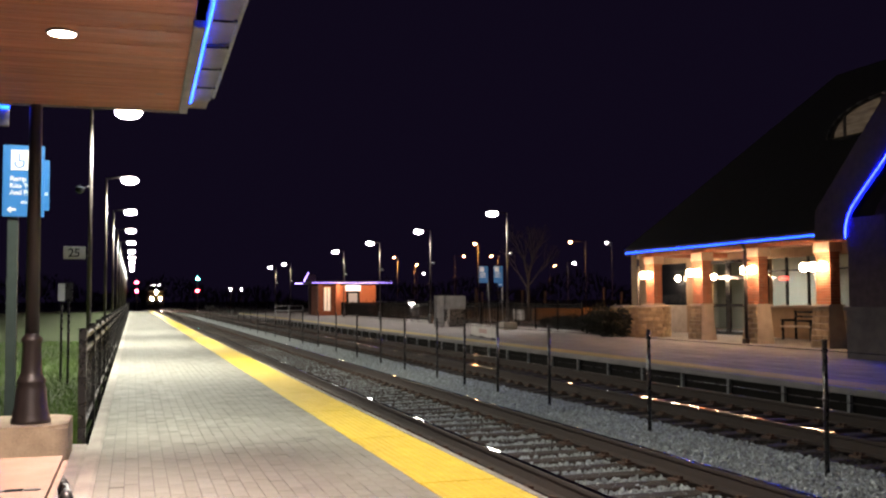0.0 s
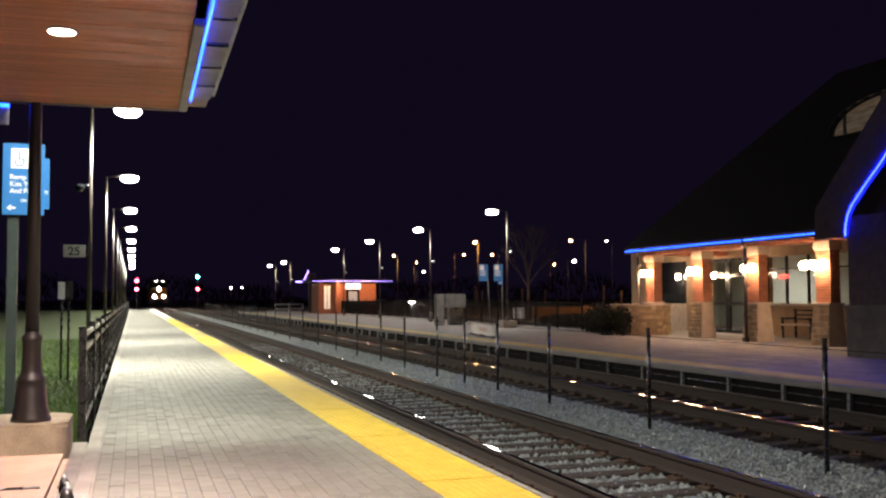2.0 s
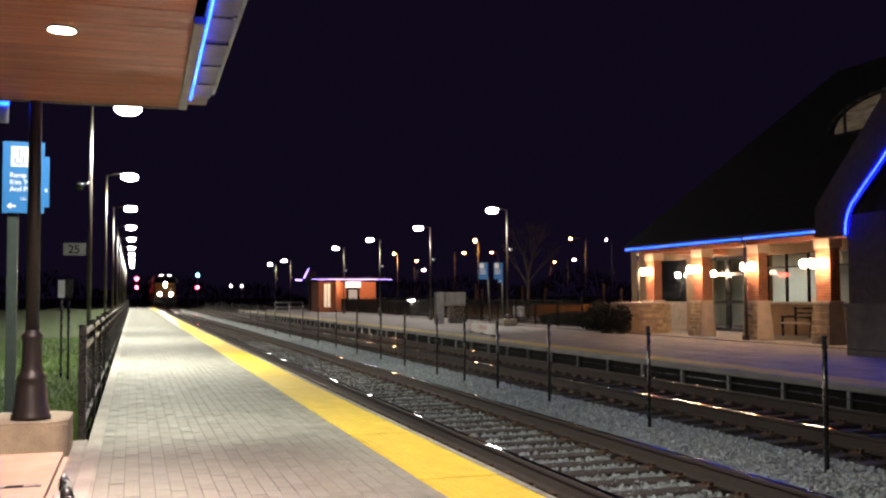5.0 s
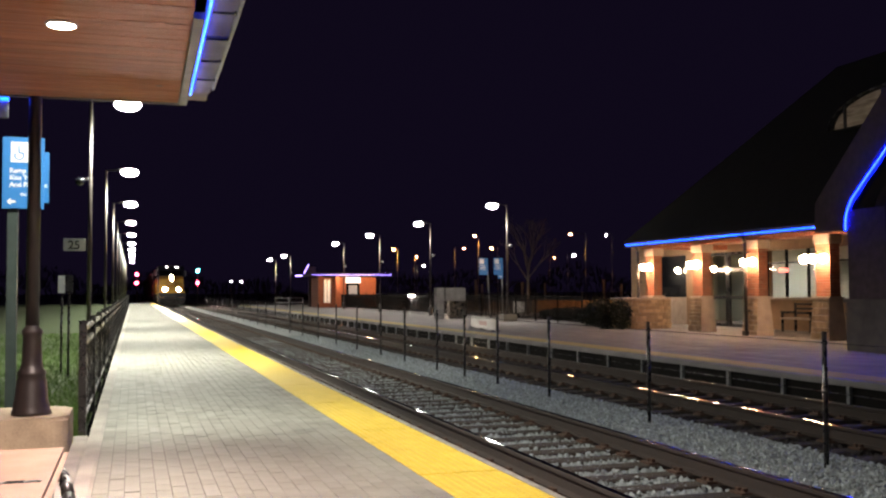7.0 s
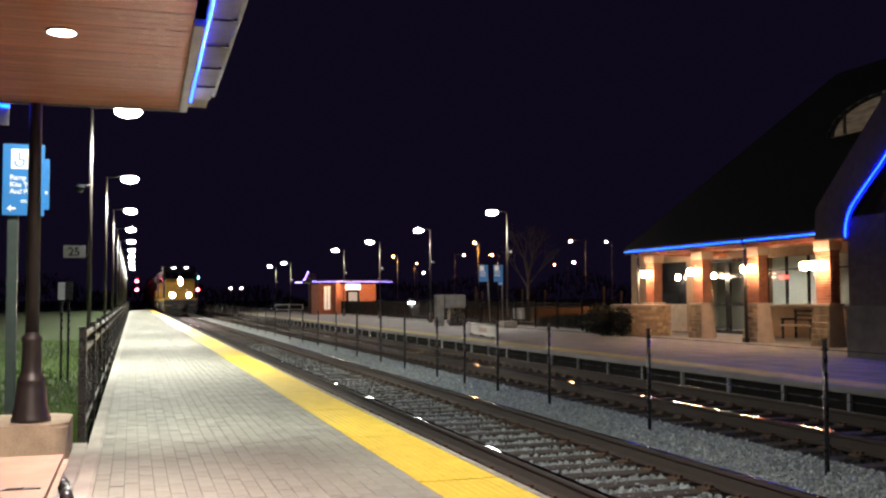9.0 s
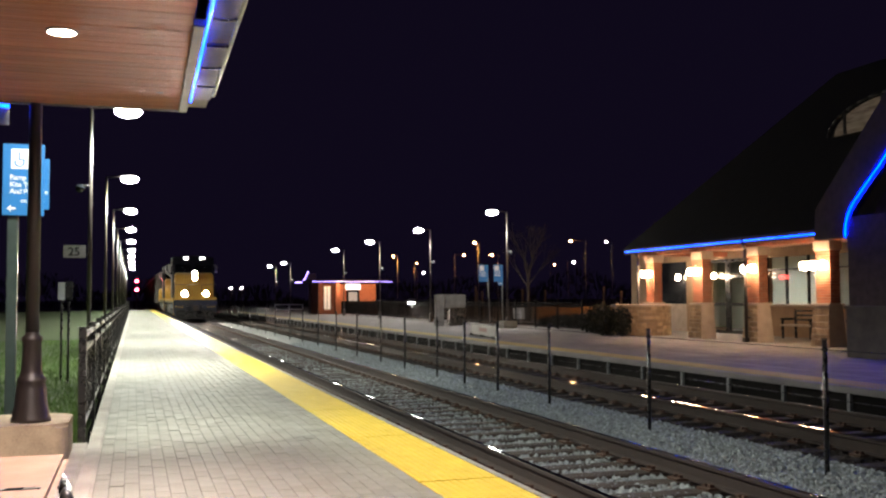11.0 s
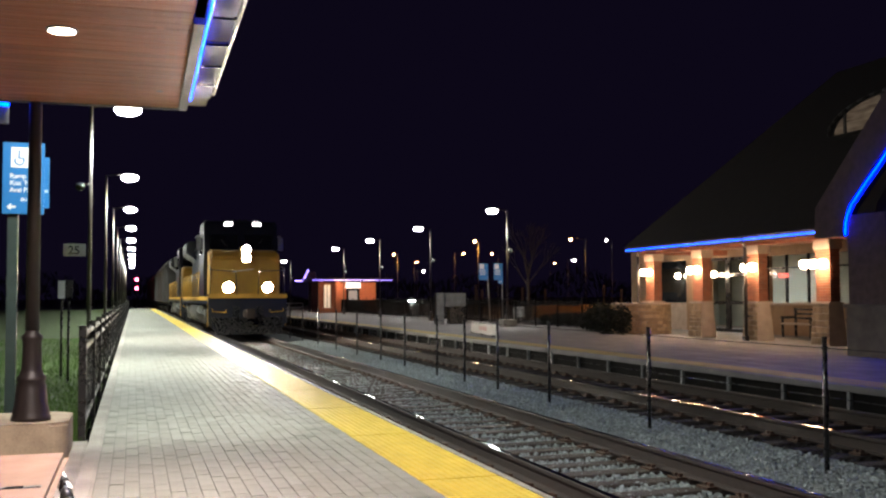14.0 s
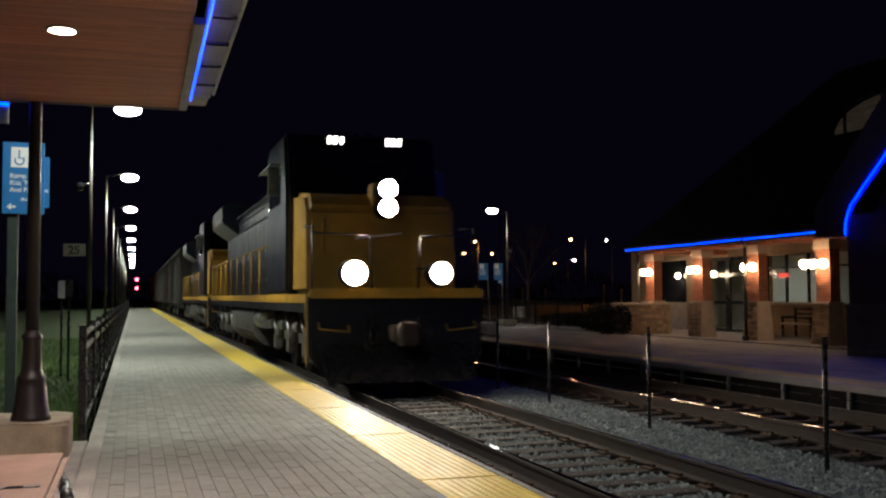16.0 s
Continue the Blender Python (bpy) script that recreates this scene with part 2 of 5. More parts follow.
def tracks():
    rng = random.Random(4)
    tie = bmesh.new()
    bx(tie, -1.3, 1.3, -0.115, 0.115, -0.18, 0)
    soften(tie, 0.012, 1)
    tie_mesh = mesh_of("tie", tie, TIE)
    for cx in TRACKS:
        track = thing("railway_track", (cx, 0, RAIL_Z), "steel rails on dark timber ties in grey stone ballast", "railway track", "two railway tracks", "structure")
        for s in (-0.7525, 0.7525):
            bm = bmesh.new()
            prism(bm, [(u + s, v - 0.003) for u, v in rail_outline()], "y", -8, 240)
            rail = part("rail", bm, RAIL_RUST, track, "rusty steel rail with worn shiny head")
            box_part("running_surface", (s - 0.027, s + 0.027, -8, 240, -0.0029, 0.0), RAIL_TOP, rail, "polished steel running surface")
        y, n, far = -7.0, 0, []
        plates = []
        while y < 230:
            if n < 125:
                ob = part("tie", tie_mesh, TIE, track)
                ob.matrix_basis = pose(rng.uniform(-0.03, 0.03), y, -0.186 + rng.uniform(-0.006, 0.004), 0, 0, rng.uniform(-0.8, 0.8))
            else:
                far.append((-1.3, 1.3, y - 0.115, y + 0.115, -0.36, -0.186))
            if 3 < y < 70:
                for s in (-0.7525, 0.7525):
                    plates.append((s - 0.18, s + 0.18, y - 0.09, y + 0.09, -0.187, -0.165))
                    for dx in (-0.11, 0.11):
                        plates.append((s + dx - 0.02, s + dx + 0.02, y - 0.05, y - 0.01, -0.17, -0.135))
                        plates.append((s + dx - 0.02, s + dx + 0.02, y + 0.03, y + 0.07, -0.17, -0.14))
            y += 0.51 + rng.uniform(-0.03, 0.03)
            n += 1
        tagged(part("distant_ties", many_boxes("distant_ties", far, TIE), TIE, track), "distant dark timber ties", kind="stuff")
        tagged(part("tie_plates", many_boxes("tie_plates", plates, RUST), RUST, track), "rusty tie plates and spikes", kind="stuff")


def ballast():
    nx, ny = 130, 420
    xs = np.linspace(2.68, 9.99, nx)
    ys = np.concatenate([np.linspace(-8, 40, 300), np.linspace(40.5, 240, 120)])
    heights = np.zeros((ny, nx))
    for j, y in enumerate(ys):
        for i, x in enumerate(xs):
            mid = abs(x - 6.27)
            bay = min(abs(x - c) for c in TRACKS) < 1.32
            h = (-0.455 if bay else -0.42) + 0.02 * noise.noise((x * 2, y * 2, 0)) + 0.015 * noise.noise((x * 11, y * 11, 3))
            heights[j, i] = h + (0.05 * (1 - mid / 0.55) if mid < 0.55 else 0)
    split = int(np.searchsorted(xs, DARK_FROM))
    for lo, hi, material, label in ((0, split + 1, BALLAST, "grey crushed stone ballast between the rails"), (split, nx, DARK_BALLAST, "dark ballast under the far track")):
        verts = [(xs[i], y, heights[j, i]) for j, y in enumerate(ys) for i in range(lo, hi)]
        n = hi - lo
        faces = [(a, a + 1, a + n + 1, a + n) for j in range(ny - 1) for a in range(j * n, j * n + n - 1)]
        tagged(part("ballast_bed", raw_mesh("ballast_bed", verts, faces, material), material), label, "ballast", kind="stuff")
    # single stones on the nearer stretch
    r = np.random.default_rng(5)
    n = 105000
    y = 4 + 34 * r.random(n) ** 1.7
    x = 2.75 + 5.2 * r.random(n)
    mid = np.abs(x - 6.27)
    z = -0.405 + np.where(mid < 0.55, 0.05 * (1 - mid / 0.55), 0) + r.uniform(-0.02, 0.015, n)
    for cx in TRACKS:
        z = np.where(np.abs(x - cx) < 1.32, z - 0.008, z)
        for s in (-0.7525, 0.7525):
            keep = np.abs(x - cx - s) > 0.09
            x, y, z, mid = x[keep], y[keep], z[keep], mid[keep]
    n = len(x)
    base = np.array([(sx, sy, sz) for sz in (-1, 1) for sy in (-1, 1) for sx in (-1, 1)], float) * 0.6
    size = r.uniform(0.011, 0.025, (n, 1, 1))
    q = r.normal(size=(n, 4))
    q /= np.linalg.norm(q, axis=1)[:, None]
    w, a, b, c = q.T
    rot = np.stack([1 - 2 * (b * b + c * c), 2 * (a * b - c * w), 2 * (a * c + b * w), 2 * (a * b + c * w), 1 - 2 * (a * a + c * c), 2 * (b * c - a * w),
                    2 * (a * c - b * w), 2 * (b * c + a * w), 1 - 2 * (a * a + b * b)], 1).reshape(n, 3, 3)
    v = base[None] * r.uniform(0.55, 1.3, (n, 8, 1)) * np.array((1.2, 1, 0.8)) * size
    v = np.einsum("nij,nkj->nki", rot, v) + np.stack([x, y, z], 1)[:, None]
    f = BOX_F[None] + 8 * np.arange(n)[:, None, None]
    for pick, material, label in ((x < DARK_FROM, BALLAST, "loose angular grey ballast stones"), (x >= DARK_FROM, DARK_BALLAST, "loose dark ballast stones")):
        stones = part("ballast_stones", raw_mesh("ballast_stones", v[pick].reshape(-1, 3).tolist(), f[:pick.sum()].reshape(-1, 4).tolist(), material), material)
        tagged(stones, label, "ballast", kind="stuff")


def near_platform():
    plat = thing("platform_near", (0, 0, 0), "brick-paved station platform with yellow tactile edge", "platform", kind="structure")
    box_part("slab", (-0.25, EDGE_NEAR, -8, 130, -0.62, -0.055), CONCRETE, plat, "concrete platform slab")
    box_part("joint_bed", (-0.25, 1.98, -8, 130, -0.056, -0.008), JOINT, plat, "dark sand in the paver joints")
    box_part("kerb", (-0.38, -0.252, -8, 130, -0.62, 0.012), CONCRETE, plat, "pale concrete kerb", 0.015)
    box_part("edge_coping", (EDGE_NEAR - 0.0, EDGE_NEAR + 0.09, -8, 130, -0.62, -0.004), COPING, plat, "rough pale concrete edge", 0.02)
    box_part("ledge", (-1.2, -0.386, -8, 9.8, -0.62, -0.004), CONCRETE, plat, "pale concrete strip", 0.01)
    box_part("panel_bed", (1.983, 2.586, -8, 130, -0.054, -0.03), BLACK, plat, "dark bedding under the tactile panels")
    # tactile panels
    bm = bmesh.new()
    bx(bm, 0, 0.6, 0, 2.365, -0.05, 0)
    for i in range(10):
        for j in range(39):
            cx, cy = 0.03 + 0.06 * i, 0.04 + 0.06 * j
            r = [[bm.verts.new((cx + s * math.cos(k * math.pi / 3), cy + s * math.sin(k * math.pi / 3), z)) for k in range(6)] for s, z in ((0.016, 0.0), (0.011, 0.005))]
            for k in range(6):
                bm.faces.new((r[0][k], r[0][(k + 1) % 6], r[1][(k + 1) % 6], r[1][k])).smooth = True
            bm.faces.new(r[1])
    dome = mesh_of("tactile_panel", bm, YELLOW)
    bm = bmesh.new()
    bx(bm, 0, 0.6, 0, 2.365, -0.05, 0.003)
    plain = mesh_of("tactile_panel_far", bm, YELLOW)
    y = -5.12
    while y < 129:
        ob = part("tactile_panel", dome if 3 < y < 45 else plain, YELLOW, plat)
        ob.matrix_basis = pose(1.985, y, 0.002)
        y += 2.4
    # pavers in rows along the platform, joints staggered
    w, length, gap, seam = 0.1014, 0.203, 0.005, 0.002
    bm = bmesh.new()
    bx(bm, gap / 2, w - gap / 2, seam / 2, length - seam / 2, -0.05, 0)
    bmesh.ops.bevel(bm, geom=[e for e in bm.edges if all(v.co.z > -0.01 for v in e.verts)], offset=0.002, segments=1, affect="EDGES")
    one = mesh_of("paver", bm, PAVER)
    rng = random.Random(2)
    rest = []
    for i in range(22):
        for j in range(-30, 640):
            x, y = -0.248 + i * w, j * length + (length / 2 if i % 2 else 0)
            if 6.4 < y < 9.1:
                ob = part("paver", one, PAVER, plat)
                ob.matrix_basis = pose(x, y, rng.uniform(-0.0025, 0.002), rng.uniform(-0.25, 0.25), rng.uniform(-0.3, 0.3))
            else:
                z = rng.uniform(-0.0025, 0.002)
                rest.append((x + gap / 2, x + w - gap / 2, y + seam / 2, y + length - seam / 2, -0.03, z))
    tagged(part("paving", many_boxes("paving", rest, PAVER), PAVER, plat), "grey brick pavers", kind="stuff")


def far_platform():
    plat = thing("platform_far", (0, 0, 0), "paved far platform in front of the depot", "platform", kind="structure")
    box_part("slab", (EDGE_FAR + 0.2, 24, -20, 100, -0.62, -0.03), CONCRETE, plat, "concrete platform slab")
    rows = []
    for i in range(26):
        for j in range(0, 240):
            x, y = 10.75 + i * 0.5, 4 + j * 0.4
            if x + 0.5 < 24:
                rows.append((x + 0.006, x + 0.494, y + 0.006, y + 0.394, -0.04, 0.0 + 0.002 * ((i * 7 + j * 3) % 3)))
    tagged(part("paving", many_boxes("paving", rows, FAR_PAVING), FAR_PAVING, plat), "dull grey-brown paving slabs", kind="stuff")
    box_part("edge_coping", (EDGE_FAR, EDGE_FAR + 0.2, -20, 100, -0.1, 0.0), FAR_PAVING, plat, "pale concrete coping", 0.015)
    y = 1.0
    while y < 99:
        box_part("tactile_strip", (EDGE_FAR + 0.21, 10.74, y, y + 2.42, -0.04, 0.004), FAR_YELLOW, plat)
        y += 2.44
    # shade below the platform edge is put into this board's black
    box_part("face_board", (EDGE_FAR + 0.08, EDGE_FAR + 0.12, -20, 100, -0.61, -0.1), BLACK, plat, "recessed face under the edge, blackened for its shade")
    y = 5.85
    while y < 99:
        box_part("bracket", (EDGE_FAR + 0.0, EDGE_FAR + 0.05, y, y + 0.06, -0.4, -0.105), STEEL, plat, "grey steel support")
        y += 1.53


def far_woods():
    r = np.random.default_rng(17)
    n = 30000
    a = r.uniform(-1.9, 1.9, n)
    d = r.uniform(215, 300, n)
    x, y = d * np.sin(a), d * np.cos(a)
    top = 5.5 + 3.0 * np.sin(a * 9) * np.sin(a * 23 + 1) + 1.5 * np.sin(a * 61)
    z = -0.6 + r.random(n) ** 0.8 * top
    h, w = r.uniform(0.6, 2.2, n), r.uniform(0.03, 0.2, n)
    lean = r.normal(0, 0.5, n)
    tx, ty = np.cos(a) * w, -np.sin(a) * w
    zero = np.maximum(z - h * 0.5, -0.62)
    v = np.stack([np.stack([x - tx, y - ty, zero], 1), np.stack([x + tx, y + ty, zero], 1), np.stack([x + lean, y, z + h * 0.5], 1)], 1).reshape(-1, 3)
    m = mat("far_twigs", (0.0035, 0.003, 0.003), (0.005, 0.004, 0.004), 0.95, scale=0.5, bump=0)
    tagged(part("woods", raw_mesh("woods", v.tolist(), np.arange(3 * n).reshape(-1, 3).tolist(), m), m), "dark line of distant bare woods", "woods", kind="stuff")


def lawn():
    bm = bmesh.new()
    bmesh.ops.create_grid(bm, x_segments=60, y_segments=60, size=1)
    for v in bm.verts:
        x, y = v.co.x, v.co.y
        v.co = (-0.43 - 30 * (1 - x) / 2, 9.76 + 60 * (y + 1), -0.05 + 0.03 * noise.noise((x * 30, y * 30, 0)) - 0.1 * (1 - x) / 2)
    tagged(part("lawn", bm, GRASS), "mown green lawn beside the platform", "grass", kind="stuff")
    r = np.random.default_rng(3)
    n = 60000
    x = -0.47 - 5.0 * r.random(n) ** 1.5
    y = 9.8 + 26 * r.random(n) ** 1.7
    h = r.uniform(0.03, 0.09, n)
    a = r.uniform(0, 6.28, n)
    dx, dy = 0.006 * np.cos(a), 0.006 * np.sin(a)
    lx, ly = r.normal(0, 0.02, n), r.normal(0, 0.02, n)
    z = -0.06 - 0.003 * np.abs(x)
    v = np.stack([np.stack([x - dx, y - dy, z], 1), np.stack([x + dx, y + dy, z], 1), np.stack([x + lx, y + ly, z + h], 1)], 1).reshape(-1, 3)
    f = np.arange(3 * n).reshape(-1, 3)
    tagged(part("grass", raw_mesh("grass", v.tolist(), f.tolist(), BLADE), BLADE), "short green grass blades", "grass", kind="stuff")


# ---- fences and rails ----
def near_railing():
    post = thing("platform_railing", (-0.445, 9.87, 0), "black steel platform railing with flat rails", "railing", "railing panels along the platform")
    length = 2.3
    box_part("post", (-0.035, 0.035, -0.035, 0.035, -0.62, 1.05), IRON, post, "", 0.004)
    box_part("post_cap", (-0.042, 0.042, -0.042, 0.042, 1.05, 1.065), IRON, post)
    for z, h in ((0.98, 0.05), (0.84, 0.05), (0.13, 0.05)):
        box_part("rail", (-0.02, 0.02, 0.035, length - 0.035, z - h / 2, z + h / 2), IRON, post, "", 0.006)
    for k in range(1, 16):
        y = k * length / 16
        box_part("picket", (-0.008, 0.008, y - 0.008, y + 0.008, 0.15, 0.83), IRON, post)
    for i in range(1, 45):
        copy_thing(post, pose(-0.445, 9.87 + i * length, 0))


def middle_fence():
    ys = [4.4, 7.85, 11.2, 14.35, 16.65, 18.5, 20.35, 23.0, 25.4, 28.3, 31.4, 34.65, 37.95, 41.2, 45.7, 49, 52.4, 55.8, 59.2, 62.6, 66, 70, 74, 78, 82, 86, 90]
    first = thing("fence_post", (6.27, ys[0], -0.36), "slim dark steel post between the tracks", "fence post", "posts of the fence between the tracks")
    rod_part("pole", (0, 0, -0.1), (0, 0, 1.27), 0.025, IRON, first, n=12)
    rod_part("cap", (0, 0, 1.27), (0, 0, 1.285), 0.028, IRON, first, n=12)
    for z in (1.18, 0.72):
        rod_part("clamp", (0, 0, z - 0.015), (0, 0, z + 0.015), 0.031, IRON, first, n=12)
    for y in ys[1:]:
        copy_thing(first, pose(6.27, y, -0.36))
    wires = thing("fence_wire", (6.235, 0, 0), "thin steel cables strung between fence posts", "cable")
    for z in (0.82, 0.36):
        rod_part("cable", (0, -2, z), (0, 90, z), 0.0045, IRON, wires, n=6)


# ---- lamps ----
def lamp_post(at, side, label="tall dark lamp post with an oval white luminaire"):
    p = thing("street_lamp", at, label, "lamp post", "lamp posts along the platforms")
    bm = bmesh.new()
    lathe(bm, [(0.15, 0), (0.15, 0.04), (0.12, 0.08), (0.1, 0.5), (0.085, 0.56), (0.06, 0.62)], 16)
    part("base", bm, BRONZE, p)
    rod_part("pole", (0, 0, 0.6), (0, 0, 5.2), 0.045, BRONZE, p, n=14, r2=0.032)
    rod_part("arm", (0, 0, 5.16), (side * 0.6, 0, 5.26), 0.022, BRONZE, p)
    bm = bmesh.new()
    lathe(bm, [(0.15, 5.22), (0.16, 5.235), (0.14, 5.265), (0.08, 5.28), (0.04, 5.29)], 24, (side * 0.68, 0, 0), 1.0, 1.0)
    head = part("luminaire", bm, BRONZE, p, "shallow round lamp head")
    # lens made wider and deeper than a real one to include its bloom
    bm = bmesh.new()
    lathe(bm, [(0.07, 5.02), (0.15, 5.035), (0.22, 5.07), (0.255, 5.12), (0.24, 5.19), (0.16, 5.22)], 24, (side * 0.68, 0, 0))
    part("lens", bm, LENS, head, "glowing white lens")
    if side > 0:
        return p
    bm = bmesh.new()
    rod(bm, (-side * 0.05, -0.03, 3.42), (-side * 0.2, -0.06, 3.4), 0.03, 0.085, n=12)
    part("loudspeaker", bm, STEEL, p, "small horn loudspeaker")
    return p


def lamps():
    near = lamp_post((-0.81, NEAR_LAMPS[1], -0.1), 1)
    for y in NEAR_LAMPS[2:]:
        copy_thing(near, pose(-0.81, y, -0.1))
    far = lamp_post((15.56, FAR_LAMPS[0], -0.1), -1)
    for y in FAR_LAMPS[1:]:
        copy_thing(far, pose(15.56, y, -0.1))
    # the lamp post on a concrete foot beside the canopy
    foot = thing("lamp_footing", (-0.86, 9.1, -0.02), "rounded pale concrete lamp footing", "footing")
    bm = bmesh.new()
    ring = []
    for cx, cy, a0 in ((0.2, 0.34, 0), (-0.34, 0.34, 90), (-0.34, -0.26, 180), (0.2, -0.26, 270)):
        ring += [(cx + 0.16 * math.cos(radians(a0 + k * 15)), cy + 0.16 * math.sin(radians(a0 + k * 15))) for k in range(7)]
    prism(bm, ring, "z", 0, 0.32)
    bmesh.ops.bevel(bm, geom=[e for e in bm.edges if all(v.co.z > 0.3 for v in e.verts)], offset=0.03, segments=3, affect="EDGES")
    part("block", bm, TAN_CONCRETE, foot)
    p = thing("street_lamp", (-0.81, 9.0, 0.3), "bronze lamp post with a fluted bell base", "lamp post", "lamp posts along the platforms")
    bm = bmesh.new()
    lathe(bm, [(0.2, 0), (0.2, 0.03), (0.185, 0.05), (0.185, 0.08), (0.165, 0.13), (0.15, 0.28), (0.135, 0.32), (0.145, 0.335), (0.145, 0.36), (0.12, 0.38),
               (0.105, 0.42), (0.09, 0.66), (0.105, 0.68), (0.105, 0.71), (0.075, 0.73), (0.06, 0.78)], 28, sx=0.8, sy=0.8)
    part("base", bm, BRONZE, p, "turned bronze bell base")
    rod_part("pole", (0, 0, 0.75), (0, 0, 4.9), 0.056, BRONZE, p, n=16, r2=0.045)
    rod_part("arm", (0, 0, 4.8), (0.5, 0, 4.82), 0.025, BRONZE, p)
    bm = bmesh.new()
    lathe(bm, [(0.15, 4.85), (0.16, 4.865), (0.14, 4.895), (0.08, 4.91), (0.04, 4.92)], 24, (0.68, 0, 0))
    head = part("luminaire", bm, BRONZE, p)
    bm = bmesh.new()
    lathe(bm, [(0.05, 4.685), (0.12, 4.695), (0.18, 4.72), (0.22, 4.77), (0.2, 4.82), (0.14, 4.85)], 24, (0.68, 0, 0))
    part("lens", bm, LENS, head, "glowing white lens")
    # car-park lamps
    def yard_lamp(head, pole_dx, h, lens, rad=0.22):
        q = thing("street_lamp", (head[0] + pole_dx, head[1], -0.62), "tall slim car-park lamp glowing in the distance", "lamp post", "car-park lamps")
        rod_part("pole", (0, 0, 0), (0, 0, h + 0.7), 0.032, LOCO_GREY, q, r2=0.025)
        rod_part("arm", (0, 0, h + 0.62), (-pole_dx, 0, h + 0.72), 0.03, BLACK, q)
        bm = bmesh.new()
        lathe(bm, [(rad * 1.1, h + 0.62), (rad * 1.1, h + 0.75), (rad * 0.5, h + 0.85)], 16, (-pole_dx, 0, 0))
        hd = part("luminaire", bm, BRONZE, q)
        bm = bmesh.new()
        lathe(bm, [(rad * 0.5, h + 0.42), (rad * 0.95, h + 0.5), (rad, h + 0.615)], 16, (-pole_dx, 0, 0))
        part("lens", bm, lens, hd)
    for x, y, dx in ((48.4, 142.8, -1.5), (38.9, 110.7, 0.4), (52.6, 141.9, 1.0), (80.1, 180.1, -1.0), (48.7, 104.9, 1.9), (38.85, 148.8, 0.6), (51.2, 179, -0.4)):
        yard_lamp((x, y), dx, 8, SODIUM, 0.17)
        lamp("POINT", "yard_and_fill_light", (x, y, 7.2), 280, (1.0, 0.45, 0.15), 0.3)
    for x, y, dx in ((49.5, 168.5, -1.2), (54.3, 115.9, -0.9), (53.4, 105.0, 0.7)):
        yard_lamp((x, y), dx, 6 if x != 53.4 else 8, LENS, 0.22 if x != 53.4 else 0.1)


